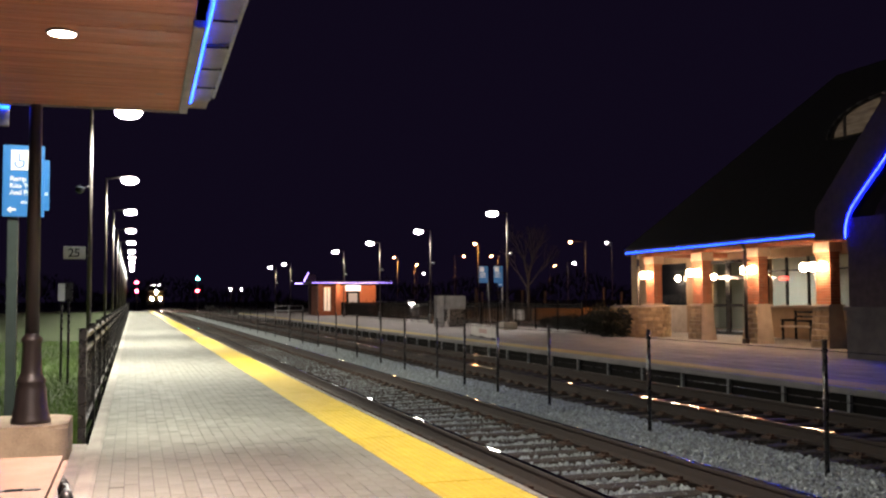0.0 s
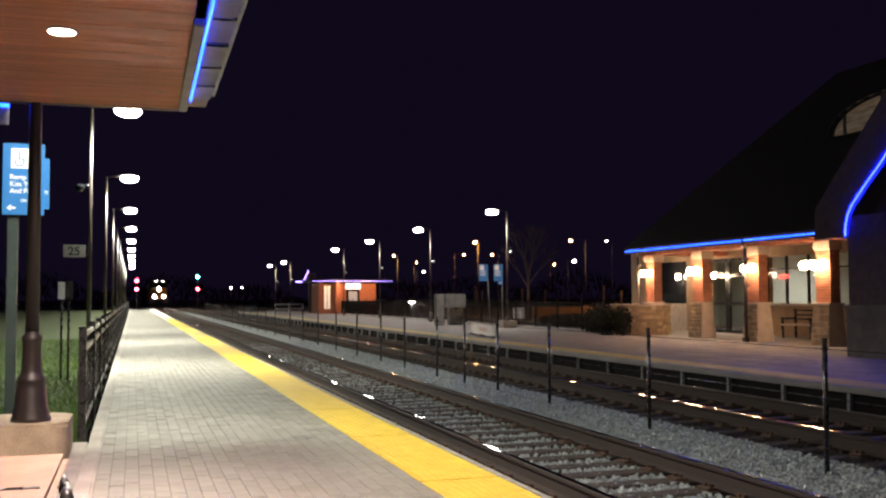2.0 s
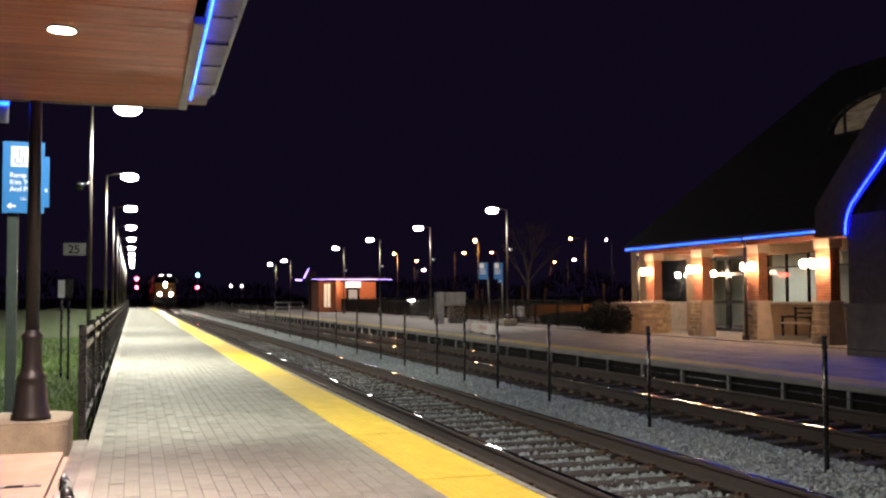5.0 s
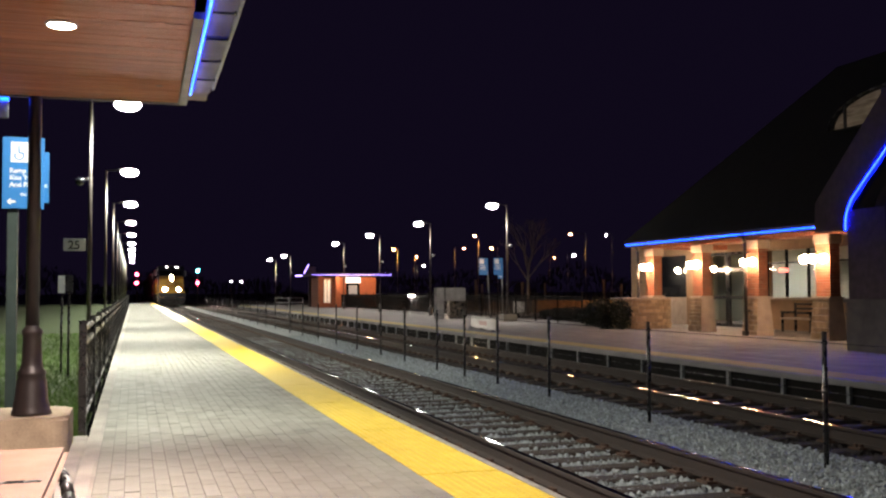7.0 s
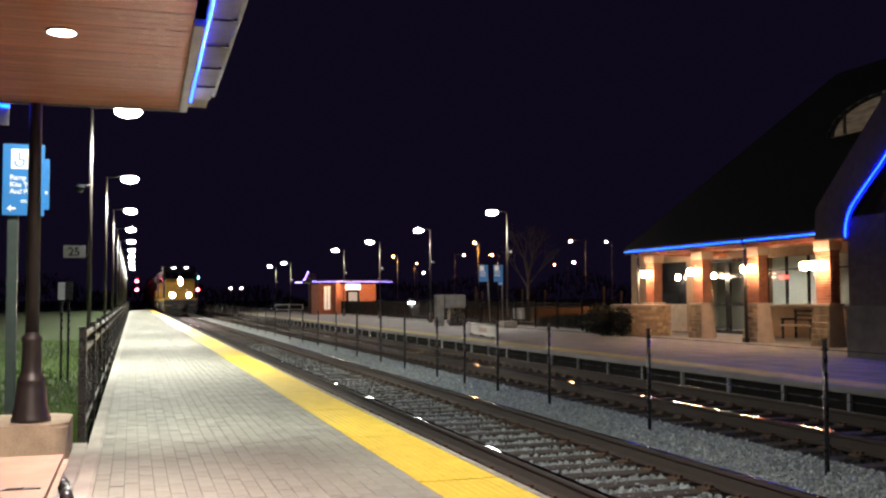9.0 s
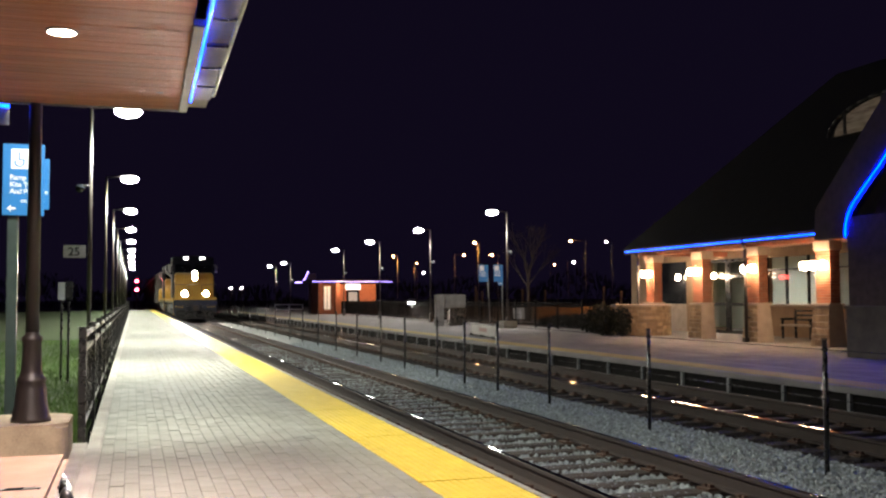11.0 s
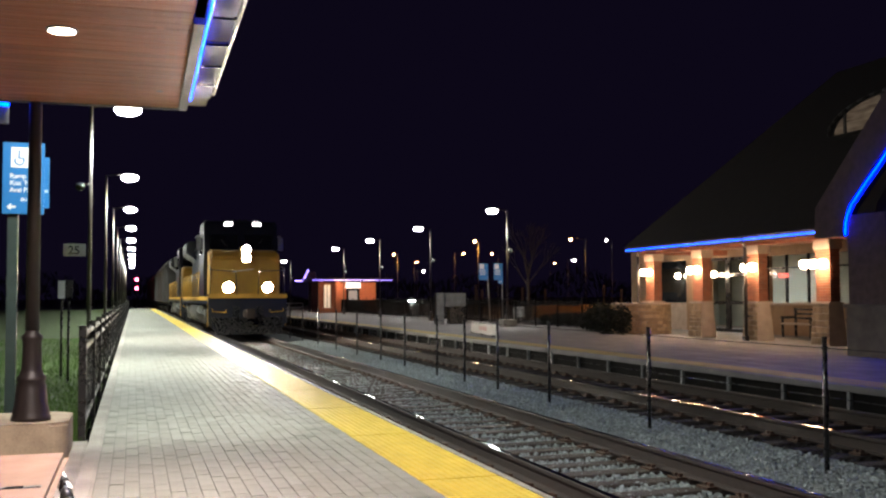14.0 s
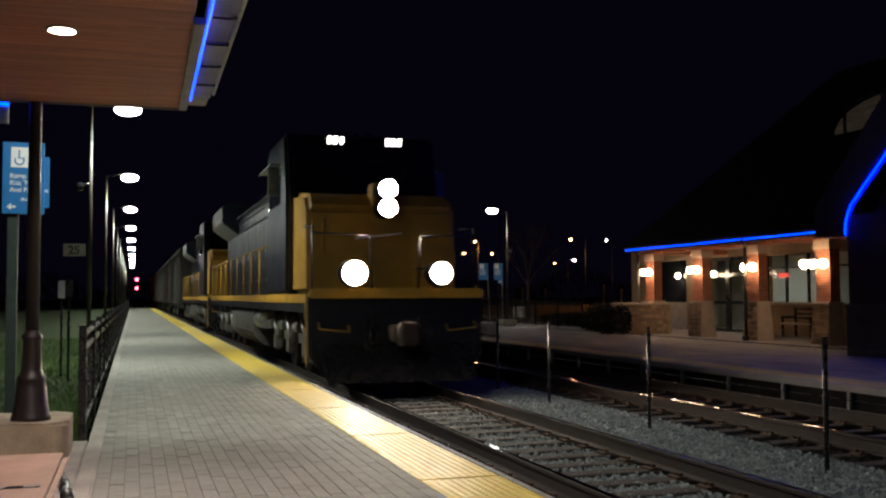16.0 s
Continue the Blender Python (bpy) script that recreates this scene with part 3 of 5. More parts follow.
# ---- canopy of the near shelter ----
def canopy():
    c = thing("platform_canopy", (0, 0, 3.0), "timber-lined platform canopy with blue neon edge", "canopy", kind="structure", turn=-0.6)
    c.location.x = -0.09
    y = -3.0
    k = 0
    while y < 8.95:
        y1 = min(y + 0.133, 8.955)
        bm = bmesh.new()
        bx(bm, -3.6, 0.362, y + 0.001, y1 - 0.001, 0.0004 * (int(y * 31) % 3), 0.02)
        bmesh.ops.bevel(bm, geom=[e for e in bm.edges if all(v.co.z < 0.01 for v in e.verts)], offset=0.003, segments=1, affect="EDGES")
        part("soffit_board", bm, SOFFIT, c)
        y += 0.133
    box_part("deck", (-3.6, 0.6, -3.0, 8.95, 0.03, 0.16), CONCRETE, c, "roof deck")
    box_part("end_trim", (-3.6, 0.362, 8.957, 8.99, -0.012, 0.25), WHITE_TRIM, c, "thin brown end board", 0.004)
    # the recess's shade is put into this strip's dark colour
    box_part("channel_back", (0.364, 0.43, -3.0, 6.1, 0.03, 0.05), BRONZE, c, "dark strip painting the shade of the recess beside the soffit")
    box_part("neon_channel", (0.364, 0.436, 6.1, 8.99, -0.014, 0.03), WHITE_TRIM, c, "pale metal edge trim", 0.004)
    rod_part("neon_tube", (0.449, -3.0, 0.0), (0.449, 8.55, 0.0), 0.007, NEON, c, "glowing blue neon tube")
    y = 8.6 - 18 * 0.65
    while y < 8.5:
        box_part("fascia_panel", (0.463, 0.615, y + 0.004, y + 0.642, 0.012 + 0.008 * (k % 3), 0.05), WHITE_TRIM, c, "pale sheet-metal eave panel", 0.004)
        # thin dark strips paint the shadow line where eave panels overlap
        bm = bmesh.new()
        bx(bm, 0.47, 0.6, y + 0.0, y + 0.012, 0.0, 0.014)
        bx(bm, 0.592, 0.612, y - 0.05, y + 0.012, -0.006, 0.008)
        part("gutter_bracket", bm, IRON, c, "dark strip standing for the shadow at a panel seam")
        y += 0.65
        k += 1
    box_part("gutter", (0.617, 0.64, -3.0, 8.4, 0.015, 0.13), STEEL, c, "metal gutter lip", 0.006)
    r = thing("canopy_roof", (0, 0, 3.16), "dark shingled canopy roof", "roof", kind="structure", turn=-0.6)
    r.location.x = -0.12
    bm = bmesh.new()
    prism(bm, [(-3.7, 0), (0.66, 0), (-1.5, 1.1)], "y", -3.1, 8.95)
    part("roof_slope", bm, SHINGLE, r)
    d = thing("downlight", (-0.44, 6.5, 3.0), "recessed round soffit downlight glowing warm white", "ceiling light", "soffit downlights")
    bm = bmesh.new()
    lathe(bm, [(0.088, -0.012), (0.097, -0.008), (0.097, 0.001)], 28)
    part("ring", bm, WHITE_TRIM, d)
    bm = bmesh.new()
    lathe(bm, [(0.08, -0.014), (0.08, -0.006)], 28)
    part("lens", bm, glow("downlight_lens", (1.0, 0.86, 0.6), 25), d, "glowing lens")
    copy_thing(d, pose(-0.44, 3.2, 3.0))
    for y in (6.5, 3.2):
        lamp("AREA", "downlight_light", (-0.44, y, 2.95), 62, (1.0, 0.84, 0.72), 0.2, spot=150)
    for x, y in ((0.19, 8.25), (0.14, 7.45), (0.14, 6.95), (0.15, 7.85), (0.15, 6.3)):
        v = thing("soffit_clip", (x, y, 3.0), "small pale fitting screwed to the soffit", "fitting", "soffit fittings")
        box_part("plate", (-0.026, 0.026, -0.02, 0.02, -0.0015, 0.001), WHITE_TRIM if y > 8 else SOFFIT, v, "", 0.003)
    s = thing("gable_board", (-1.1, 9.15, 2.78), "short fascia board lit by blue neon", "fascia", kind="structure")
    box_part("board", (-0.8, 0.06, 0, 0.04, 0.05, 0.26), WHITE_TRIM, s, "", 0.004)
    box_part("neon_tube", (-0.8, 0.065, -0.02, -0.004, 0.2, 0.225), NEON, s)


def bench():
    b = thing("bench", (-0.765, 5.28, 0), "tan bench with rounded top slab and dark legs", "bench")
    bm = bmesh.new()
    bx(bm, -0.45, 0.43, -0.85, 0.7, 0.395, 0.455)
    soften(bm, 0.028, 4)
    part("seat", bm, mat("bench_tan", (0.27, 0.145, 0.09), (0.22, 0.12, 0.075), 0.5, scale=5, bump=0.15), b, "tan painted seat slab")
    box_part("plaque", (0.18, 0.37, -0.38, -0.33, 0.452, 0.458), IRON, b, "small dark plaque")
    box_part("side_panel", (0.33, 0.36, -0.8, 0.62, -0.01, 0.4), IRON, b, "dark side panel", 0.01)
    bm = bmesh.new()
    tube_path(bm, [(0.4, 0.35, 0.38), (0.445, 0.1, 0.37), (0.475, -0.12, 0.33), (0.49, -0.3, 0.25), (0.495, -0.42, 0.13), (0.495, -0.46, 0.0)], 0.032, 10)
    part("end_hoop", bm, IRON, b, "curved dark steel end hoop")
    for y in (-0.55, 0.42):
        box_part("leg", (-0.3, 0.3, y, y + 0.12, -0.02, 0.37), IRON, b, "", 0.01)


def near_signs():
    p = thing("direction_sign", (-1.19, 11.0, -0.01), "blue direction signs with white lettering on a steel post", "sign")
    box_part("post", (-0.05, 0.05, -0.04, 0.04, 0, 2.95), POST_GREEN, p, "", 0.008)
    a = box_part("sign_panel", (-0.1, 0.3, -0.075, -0.045, 2.2, 2.94), SIGN_BLUE, p, "blue sign panel", 0.004)
    w = box_part("symbol_field", (-0.02, 0.16, -0.081, -0.076, 2.68, 2.89), SIGN_WHITE, a, "white square", 0.002)
    bm = bmesh.new()
    for i in range(20):
        a0, a1 = radians(150 + i * 12), radians(150 + (i + 1) * 12)
        q = [bm.verts.new((0.06 + r * math.cos(t), -0.0825, 2.75 + r * math.sin(t))) for r, t in ((0.05, a0), (0.05, a1), (0.035, a1), (0.035, a0))]
        bm.faces.new(q)
    bx(bm, 0.05, 0.064, -0.0835, -0.082, 2.78, 2.86)
    bx(bm, 0.05, 0.11, -0.0835, -0.082, 2.77, 2.782)
    part("symbol", bm, SIGN_BLUE, a, "blue ring and bar symbol")
    for i, t in enumerate(("Ramp T", "Kiss 'N", "And Pa")):
        words("lettering", t, 0.072, (-0.03, -0.078, 2.57 - 0.072 * i), SIGN_WHITE, a)
    bm = bmesh.new()
    bx(bm, -0.02, 0.03, -0.08, -0.077, 2.262, 2.284)
    prism(bm, [(-0.055, 2.273), (-0.015, 2.31), (-0.015, 2.236)], "y", -0.08, -0.077)
    part("arrow", bm, SIGN_WHITE, a)
    words("lettering", "ou", 0.06, (0.075, -0.078, 2.335), SIGN_WHITE, a)
    b = box_part("side_panel", (0.22, 0.345, -0.035, -0.01, 2.27, 2.8), SIGN_BLUE, p, "narrow blue side panel", 0.004)
    words("lettering", "e", 0.072, (0.3, -0.037, 2.43), SIGN_WHITE, b)
    words("lettering", "y", 0.06, (0.255, -0.037, 2.335), SIGN_WHITE, b)
    s = thing("number_sign", (-1.08, 20.12, 2.13), "small pale number sign on the lamp post", "sign")
    box_part("plate", (-0.2, 0.2, 0, 0.02, 0, 0.24), mat("sign_grey", (0.5, 0.5, 0.48), (0.42, 0.42, 0.4), 0.6), s, "", 0.004)
    box_part("bracket", (0.2, 0.24, 0.0, 0.12, 0.05, 0.16), IRON, s)
    words("lettering", "25", 0.23, (-0.12, -0.003, 0.04), IRON, s)
    for x, y, m in ((-1.16, 18.0, SIGN_WHITE), (-1.0, 17.2, IRON)):
        q = thing("notice_post", (x, y, -0.1), "thin dark post with a small upright notice", "sign", "small notices on the lawn")
        rod_part("post", (0, 0, 0), (0, 0, 1.45), 0.02, IRON, q)
        box_part("notice", (-0.06, 0.06, -0.03, -0.015, 1.42, 1.72), m, q, "", 0.003)
    k = thing("dome_camera", (-1.0, 20.2, 3.4), "small dark dome camera on a bracket", "camera")
    bm = bmesh.new()
    lathe(bm, [(0.02, 0.0), (0.07, 0.03), (0.09, 0.09), (0.09, 0.12), (0.03, 0.15)], 16)
    part("dome", bm, GLASS_DARK, k)
    rod_part("bracket", (0, 0, 0.12), (0.19, 0, 0.14), 0.015, IRON, k)


# ---- depot ----
def depot():
    d = thing("depot_wall", (20.5, 0, 0), "stone and plaster depot wall behind a brick colonnade", "building", kind="structure")
    # wall with a window, a door and another window
    for y0, y1, z0, z1, m in ((20, 24.3, 0, 3.2, TAN), (24.3, 28.6, 0, 1.0, TAN), (24.3, 28.6, 2.65, 3.2, TAN), (28.6, 29.6, 0, 3.2, TAN), (29.6, 32.2, 2.7, 3.2, TAN),
                              (32.2, 33.6, 0, 3.2, TAN), (33.6, 36.2, 0, 1.05, LIMESTONE), (33.6, 36.2, 2.7, 3.2, TAN), (36.2, 38, 0, 3.2, TAN)):
        box_part("wall_panel", (0, 0.3, y0, y1, z0, z1), m, d)
    box_part("sill", (-0.08, 0.0, 20, 29.6, 1.0, 1.08), LIMESTONE, d, "pale stone sill", 0.01)
    room = thing("waiting_room", (20.8, 0, 0), "pale lit waiting room seen through the windows", "room", kind="structure")
    cream = mat("cream_paint", (0.6, 0.58, 0.48), (0.55, 0.53, 0.44), 0.8)
    box_part("back_wall", (4, 4.2, 20, 38, 0, 3.2), cream, room)
    box_part("end_wall", (0.01, 4.2, 19.8, 20, 0, 3.2), cream, room)
    box_part("end_wall", (0.01, 4.2, 38, 38.2, 0, 3.2), cream, room)
    box_part("ceiling", (0.01, 4.2, 19.8, 38.2, 3.2, 3.3), cream, room)
    lamp("AREA", "room_light", (22.6, 32.5, 3.1), 48, (0.85, 1.0, 0.93), 1.2)
    lamp("AREA", "room_light", (22.6, 27.5, 3.1), 52, (0.85, 1.0, 0.92), 1.2)
    w = thing("window_1", (20.5, 0, 0), "dark-framed depot window with a lit room behind", "window", kind="structure")
    for y in (24.3, 25.35, 26.4, 27.5, 28.54):
        box_part("mullion", (0.03, 0.12, y, y + 0.06, 1.0, 2.65), IRON, w)
    box_part("transom", (0.05, 0.12, 24.3, 28.6, 2.2, 2.25), IRON, w)
    glass = bpy.data.materials.new("window_glass")
    glass.use_nodes = True
    gb = glass.node_tree.nodes["Principled BSDF"]
    gb.inputs["Transmission Weight"].default_value, gb.inputs["Roughness"].default_value, gb.inputs["IOR"].default_value = 1.0, 0.02, 1.2
    for y in (24.36, 25.41, 26.46, 27.56):
        g = box_part("pane", (0.08, 0.086, y, y + 0.98, 1.0, 2.2), glass, w)
        g.visible_shadow = False
    o = thing("open_sign", (20.52, 27.85, 1.9), "red glowing window sign", "neon sign", turn=-90)
    words("lettering", "OPEN", 0.2, (0.0, -0.02, 0.0), glow("red_neon", (1.0, 0.02, 0.012), 0.9), o, label="red neon letters", depth=0.01)
    dr = thing("door_1", (20.5, 0, 0), "dark double door with glass panels", "door", kind="structure")
    for y in (29.6, 30.9):
        box_part("door_frame", (0.04, 0.12, y, y + 0.12, 0, 2.7), IRON, dr)
        box_part("door_frame", (0.04, 0.12, y + 1.16, y + 1.3, 0, 2.7), IRON, dr)
        for z in (0, 1.0, 2.0, 2.58):
            box_part("rail", (0.04, 0.12, y + 0.12, y + 1.16, z, z + 0.12), IRON, dr)
        g = box_part("pane", (0.07, 0.076, y + 0.12, y + 1.16, 0.12, 2.58), glass, dr)
        g.visible_shadow = False
    box_part("pane", (0.07, 0.09, 33.6, 36.2, 1.05, 2.7), GLASS_DARK, dr, "dark window pane")
    # columns
    for i, y in enumerate((21.62, 24.68, 27.62, 30.68)):
        c = thing("column", (17.55, y, 0), "brick column on a tapered stone plinth with pale cap", "column", "depot columns")
        bm = bmesh.new()
        lo, hi = 0.38, 0.31
        prism_v = [bm.verts.new((-0.06 - 0.08 + sx * (r - 0.1), sy * r, z)) for r, z in ((lo, 0), (hi, 1.08)) for sx, sy in ((-1, -1), (1, -1), (1, 1), (-1, 1))]
        for k in range(4):
            bm.faces.new((prism_v[k], prism_v[(k + 1) % 4], prism_v[4 + (k + 1) % 4], prism_v[4 + k]))
        bm.faces.new(prism_v[4:])
        part("plinth", bm, LIMESTONE, c, "mortared stone plinth")
        rng = random.Random(i)
        z = 0.03
        while z < 1.02:                               # rough stones on the face to the tracks
            h = min(rng.uniform(0.1, 0.19), 1.07 - z)
            r = lo + (hi - lo) * (z + h / 2) / 1.08
            u = -r
            while u < r - 0.05:
                wd = min(rng.uniform(0.14, 0.34), r - u)
                bm = bmesh.new()
                bx(bm, -r - 0.04 - rng.uniform(0.012, 0.035), -r + 0.05, u + 0.006, u + wd - 0.006, z + 0.006, z + h - 0.006)
                soften(bm, 0.015, 1)
                part("stone", bm, STONE, c)
                u += wd
            z += h
        box_part("cap", (-0.4, 0.12, -0.36, 0.36, 1.08, 1.14), LIMESTONE, c, "pale stone cap", 0.015)
        box_part("shaft", (-0.27, 0.03, -0.27, 0.27, 1.14, 2.52), MORTAR, c)
        rows = []
        zz, k = 1.155, 0
        while zz < 2.5:
            shift = 0.105 if k % 2 else 0
            for q in range(-1, 3):
                u0, u1 = max(-0.28, -0.28 + q * 0.21 + shift), min(0.28, -0.28 + (q + 1) * 0.21 + shift - 0.01)
                if u1 - u0 > 0.03:
                    rows.append((-0.28, -0.2, u0, u1, zz, zz + 0.062))
                w0, w1 = max(-0.198, u0), min(0.04, u1)
                if w1 - w0 > 0.03:
                    rows.append((w0, w1, -0.28, -0.2, zz, zz + 0.062))
                    rows.append((w0, w1, 0.2, 0.28, zz, zz + 0.062))
            zz += 0.073
            k += 1
        tagged(part("bricks", many_boxes("bricks", rows, BRICK), BRICK, c), "red bricks", kind="stuff")
        box_part("capital", (-0.33, 0.1, -0.33, 0.33, 2.52, 2.78), LIMESTONE, c, "pale stone capital", 0.02)
        for ly in (-0.2, 0.2, 0.56) if i == 0 else (-0.2, 0.2):
            l = thing("wall_lantern", (17.12, y + ly, 2.14), "wall lantern with glowing warm glass globe", "wall lamp", "depot lanterns")
            rod_part("bracket", (0.16, 0.2 - ly if ly > 0.3 else -ly * 0.6, 0.1), (0, 0, 0.16), 0.015, IRON, l)
            # globe radius is enlarged so its shape covers the bloom
            bm = bmesh.new()
            lathe(bm, [(0.04, -0.12), (0.09, -0.085), (0.115, 0.0), (0.1, 0.07), (0.05, 0.115)], 18)
            part("globe", bm, WARM, l, "glowing globe")
            rod_part("hood", (0, 0, 0.11), (0, 0, 0.15), 0.06, IRON, l, r2=0.02)
        if i in (1, 3):
            dp = thing("downspout", (17.03, y + (0.02 if i == 1 else 0.4), 0), "dark metal downspout in front of a depot column", "downspout", "depot downspouts")
            rod_part("pipe", (0, 0, 0.12), (0, 0, 2.72), 0.05, BRONZE, dp, n=12)
            rod_part("elbow", (0, 0, 2.72), (-0.1, 0, 2.92), 0.05, BRONZE, dp, n=12)
            box_part("shoe", (-0.09, 0.05, -0.08, 0.08, 0.0, 0.14), BRONZE, dp, "", 0.01)
            for z in (0.7, 1.6, 2.4):
                box_part("strap", (-0.058, 0.12, -0.058, 0.058, z, z + 0.04), BRONZE, dp)
        lamp("POINT", "lantern_light", (16.9, y, 2.1), 25, (1.0, 0.62, 0.32), 0.1)
    beam = thing("eave_beam", (17.55, 0, 0), "brick and stone beam over the colonnade", "beam", kind="structure")
    box_part("beam", (-0.26, 0.26, 17, 31.3, 2.78, 2.95), BRICK, beam)
    box_part("side_beam", (0.26, 3.0, 30.8, 31.3, 2.78, 2.95), BRICK, beam)
    box_part("soffit", (-0.6, 2.9, 17, 31.9, 2.96, 3.0), TAN, beam, "tan porch soffit")
    e = thing("eave_neon", (16.92, 0, 0), "blue neon tube along the depot eave", "neon light", kind="structure")
    box_part("fascia", (0.02, 0.06, 20.2, 31.9, 2.86, 3.05), BRONZE, e, "dark fascia board")
    for y0, y1 in ((21.15, 24.6), (24.75, 27.2), (27.25, 30.3), (30.4, 31.8)):
        rod_part("neon_tube", (0, y0, 2.95), (0, y1, 2.95), 0.012, NEON, e)
    # main roof, hipped at its far end
    r = thing("depot_roof", (0, 0, 0), "steep dark shingled depot roof", "roof", kind="structure")
    bm = bmesh.new()
    v = [bm.verts.new(c) for c in ((16.9, 14, 3.05), (16.9, 31.95, 3.05), (27, 31.95, 3.05), (27, 14, 3.05), (21.9, 14, 8.6), (21.9, 26.5, 8.6))]
    for f in ((0, 1, 5, 4), (1, 2, 5), (2, 3, 4, 5), (3, 0, 4), (3, 2, 1, 0)):
        bm.faces.new([v[i] for i in f])
    part("roof_slope", bm, SHINGLE, r)
    dm = thing("arched_dormer", (19.0, 20.95, 5.2), "arched dormer window with pale glazing bars", "window", kind="structure")
    bm = bmesh.new()
    arc = [(2.45 * math.cos(radians(a)), 0.65 + 0.92 * math.sin(radians(a))) for a in range(0, 181, 12)]
    prism(bm, arc, "x", 0.05, 2.5)
    part("dormer_body", bm, SHINGLE, dm)
    # streaky colour and faint glow stand in for reflections on this pane
    pane = mat("dormer_reflection", (0.62, 0.5, 0.38), (0.22, 0.16, 0.13), 0.12, scale=1.6, fine=5, bump=0, stretch=(1, 0.5, 3), emit=(1.0, 0.78, 0.5), power=0.012)
    bm = bmesh.new()
    prism(bm, [(u * 0.9, 0.66 + (v - 0.65) * 0.9) for u, v in arc], "x", 0.0, 0.06)
    part("pane", bm, pane, dm)
    for u in (-1.75, -0.28, 0.28, 1.75):
        box_part("glazing_bar", (-0.03, 0.0, u - 0.05, u + 0.05, 0.65, 0.65 + 0.9 * math.sqrt(1 - (u / 2.45) ** 2)), BRONZE, dm)
    bm = bmesh.new()
    for (u, v), (u2, v2) in zip(arc, arc[1:]):
        rod(bm, (-0.02, u, v), (-0.02, u2, v2), 0.035, n=6)
    part("arch_trim", bm, BRONZE, dm)
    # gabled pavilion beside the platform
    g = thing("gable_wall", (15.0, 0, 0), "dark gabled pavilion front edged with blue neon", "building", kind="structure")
    # darker copy of the pier's brick; the recess shade is in its colour
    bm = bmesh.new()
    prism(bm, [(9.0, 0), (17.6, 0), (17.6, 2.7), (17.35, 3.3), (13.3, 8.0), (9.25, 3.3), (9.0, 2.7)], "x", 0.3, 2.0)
    part("wall_panel", bm, mat("shaded_brick", (0.05, 0.03, 0.026), (0.035, 0.021, 0.018), 0.9, scale=6, bump=0.5), g)
    for s in (1, -1):
        pts = [(13.3 + s * (y - 13.3), z) for y, z in ((17.79, 2.62), (17.79, 2.75), (17.77, 2.9), (17.7, 3.08), (17.58, 3.27), (17.2, 3.63), (16.72, 4.05), (13.3, 7.3))]
        bm = bmesh.new()
        for (y, z), (y2, z2) in zip(pts, pts[1:]):
            rod(bm, (-0.18, y, z), (-0.18, y2, z2), 0.013, n=8)
        part("neon_tube", bm, NEON_CYAN, g, "glowing cyan-blue neon tube")
        edge = [(13.3 + s * (y - 13.3), z) for y, z in ((17.85, 2.6), (17.85, 2.9), (17.66, 3.3), (13.3, 7.45), (13.3, 8.7), (18.78, 3.3), (18.82, 2.62))]
        bm = bmesh.new()
        prism(bm, edge, "x", -0.17, -0.02)
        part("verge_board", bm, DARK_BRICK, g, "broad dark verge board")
        bm = bmesh.new()
        for (y, z), (y2, z2) in zip(pts, pts[1:]):
            m = [bm.verts.new(c) for c in ((-0.14, y, z - 0.1), (-0.14, y, z + 0.22), (-0.14, y2, z2 + 0.22), (-0.14, y2, z2 - 0.1), (0.0, y, z - 0.1), (0.0, y, z + 0.22), (0.0, y2, z2 + 0.22), (0.0, y2, z2 - 0.1))]
            for f in ((0, 1, 2, 3), (4, 7, 6, 5), (0, 4, 5, 1), (3, 2, 6, 7), (1, 5, 6, 2), (0, 3, 7, 4)):
                bm.faces.new([m[i] for i in f])
        part("barge_board", bm, BRONZE, g, "dark barge board")
    for y in (28.9, 31.5, 34.0):
        l = thing("wall_lantern", (20.38, y, 2.1), "wall lantern with glowing warm glass globe", "wall lamp", "depot lanterns")
        rod_part("bracket", (0.12, 0, 0.1), (0, 0, 0.15), 0.015, IRON, l)
        bm = bmesh.new()
        lathe(bm, [(0.04, -0.11), (0.085, -0.07), (0.105, 0.0), (0.09, 0.07), (0.04, 0.1)], 18)
        part("globe", bm, WARM, l, "glowing globe")
        lamp("POINT", "lantern_light", (20.1, y, 2.05), 18, (1.0, 0.75, 0.48), 0.1)
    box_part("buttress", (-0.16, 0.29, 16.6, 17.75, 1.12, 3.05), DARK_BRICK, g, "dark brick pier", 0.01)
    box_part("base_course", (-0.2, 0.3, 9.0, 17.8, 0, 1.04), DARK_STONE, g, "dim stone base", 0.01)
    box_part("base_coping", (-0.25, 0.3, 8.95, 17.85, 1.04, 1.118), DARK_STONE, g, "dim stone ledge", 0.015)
    # low garden wall
    lw = thing("garden_wall", (16.3, 0, 0), "round low stone planter wall with pale coping", "wall", kind="structure")
    rng = random.Random(21)
    for k in range(9):
        z = k * 0.112
        a = rng.uniform(0, 0.3)
        while a < 6.2:
            w = min(rng.uniform(0.16, 0.4), 6.28 - a)
            bm = bmesh.new()
            d = rng.uniform(0.0, 0.035)
            n = 3
            outl = [((1.0 + d) * math.cos(a + 0.008 + (w - 0.016) * i / n), (1.0 + d) * math.sin(a + 0.008 + (w - 0.016) * i / n)) for i in range(n + 1)]
            outl += [(0.8 * math.cos(a + 0.008 + (w - 0.016) * i / n), 0.8 * math.sin(a + 0.008 + (w - 0.016) * i / n)) for i in range(n, -1, -1)]
            prism(bm, [(0.85 + u, 31.1 + v) for u, v in outl], "z", z + 0.004, z + 0.108)
            part("stone", bm, STONE, lw)
            a += w
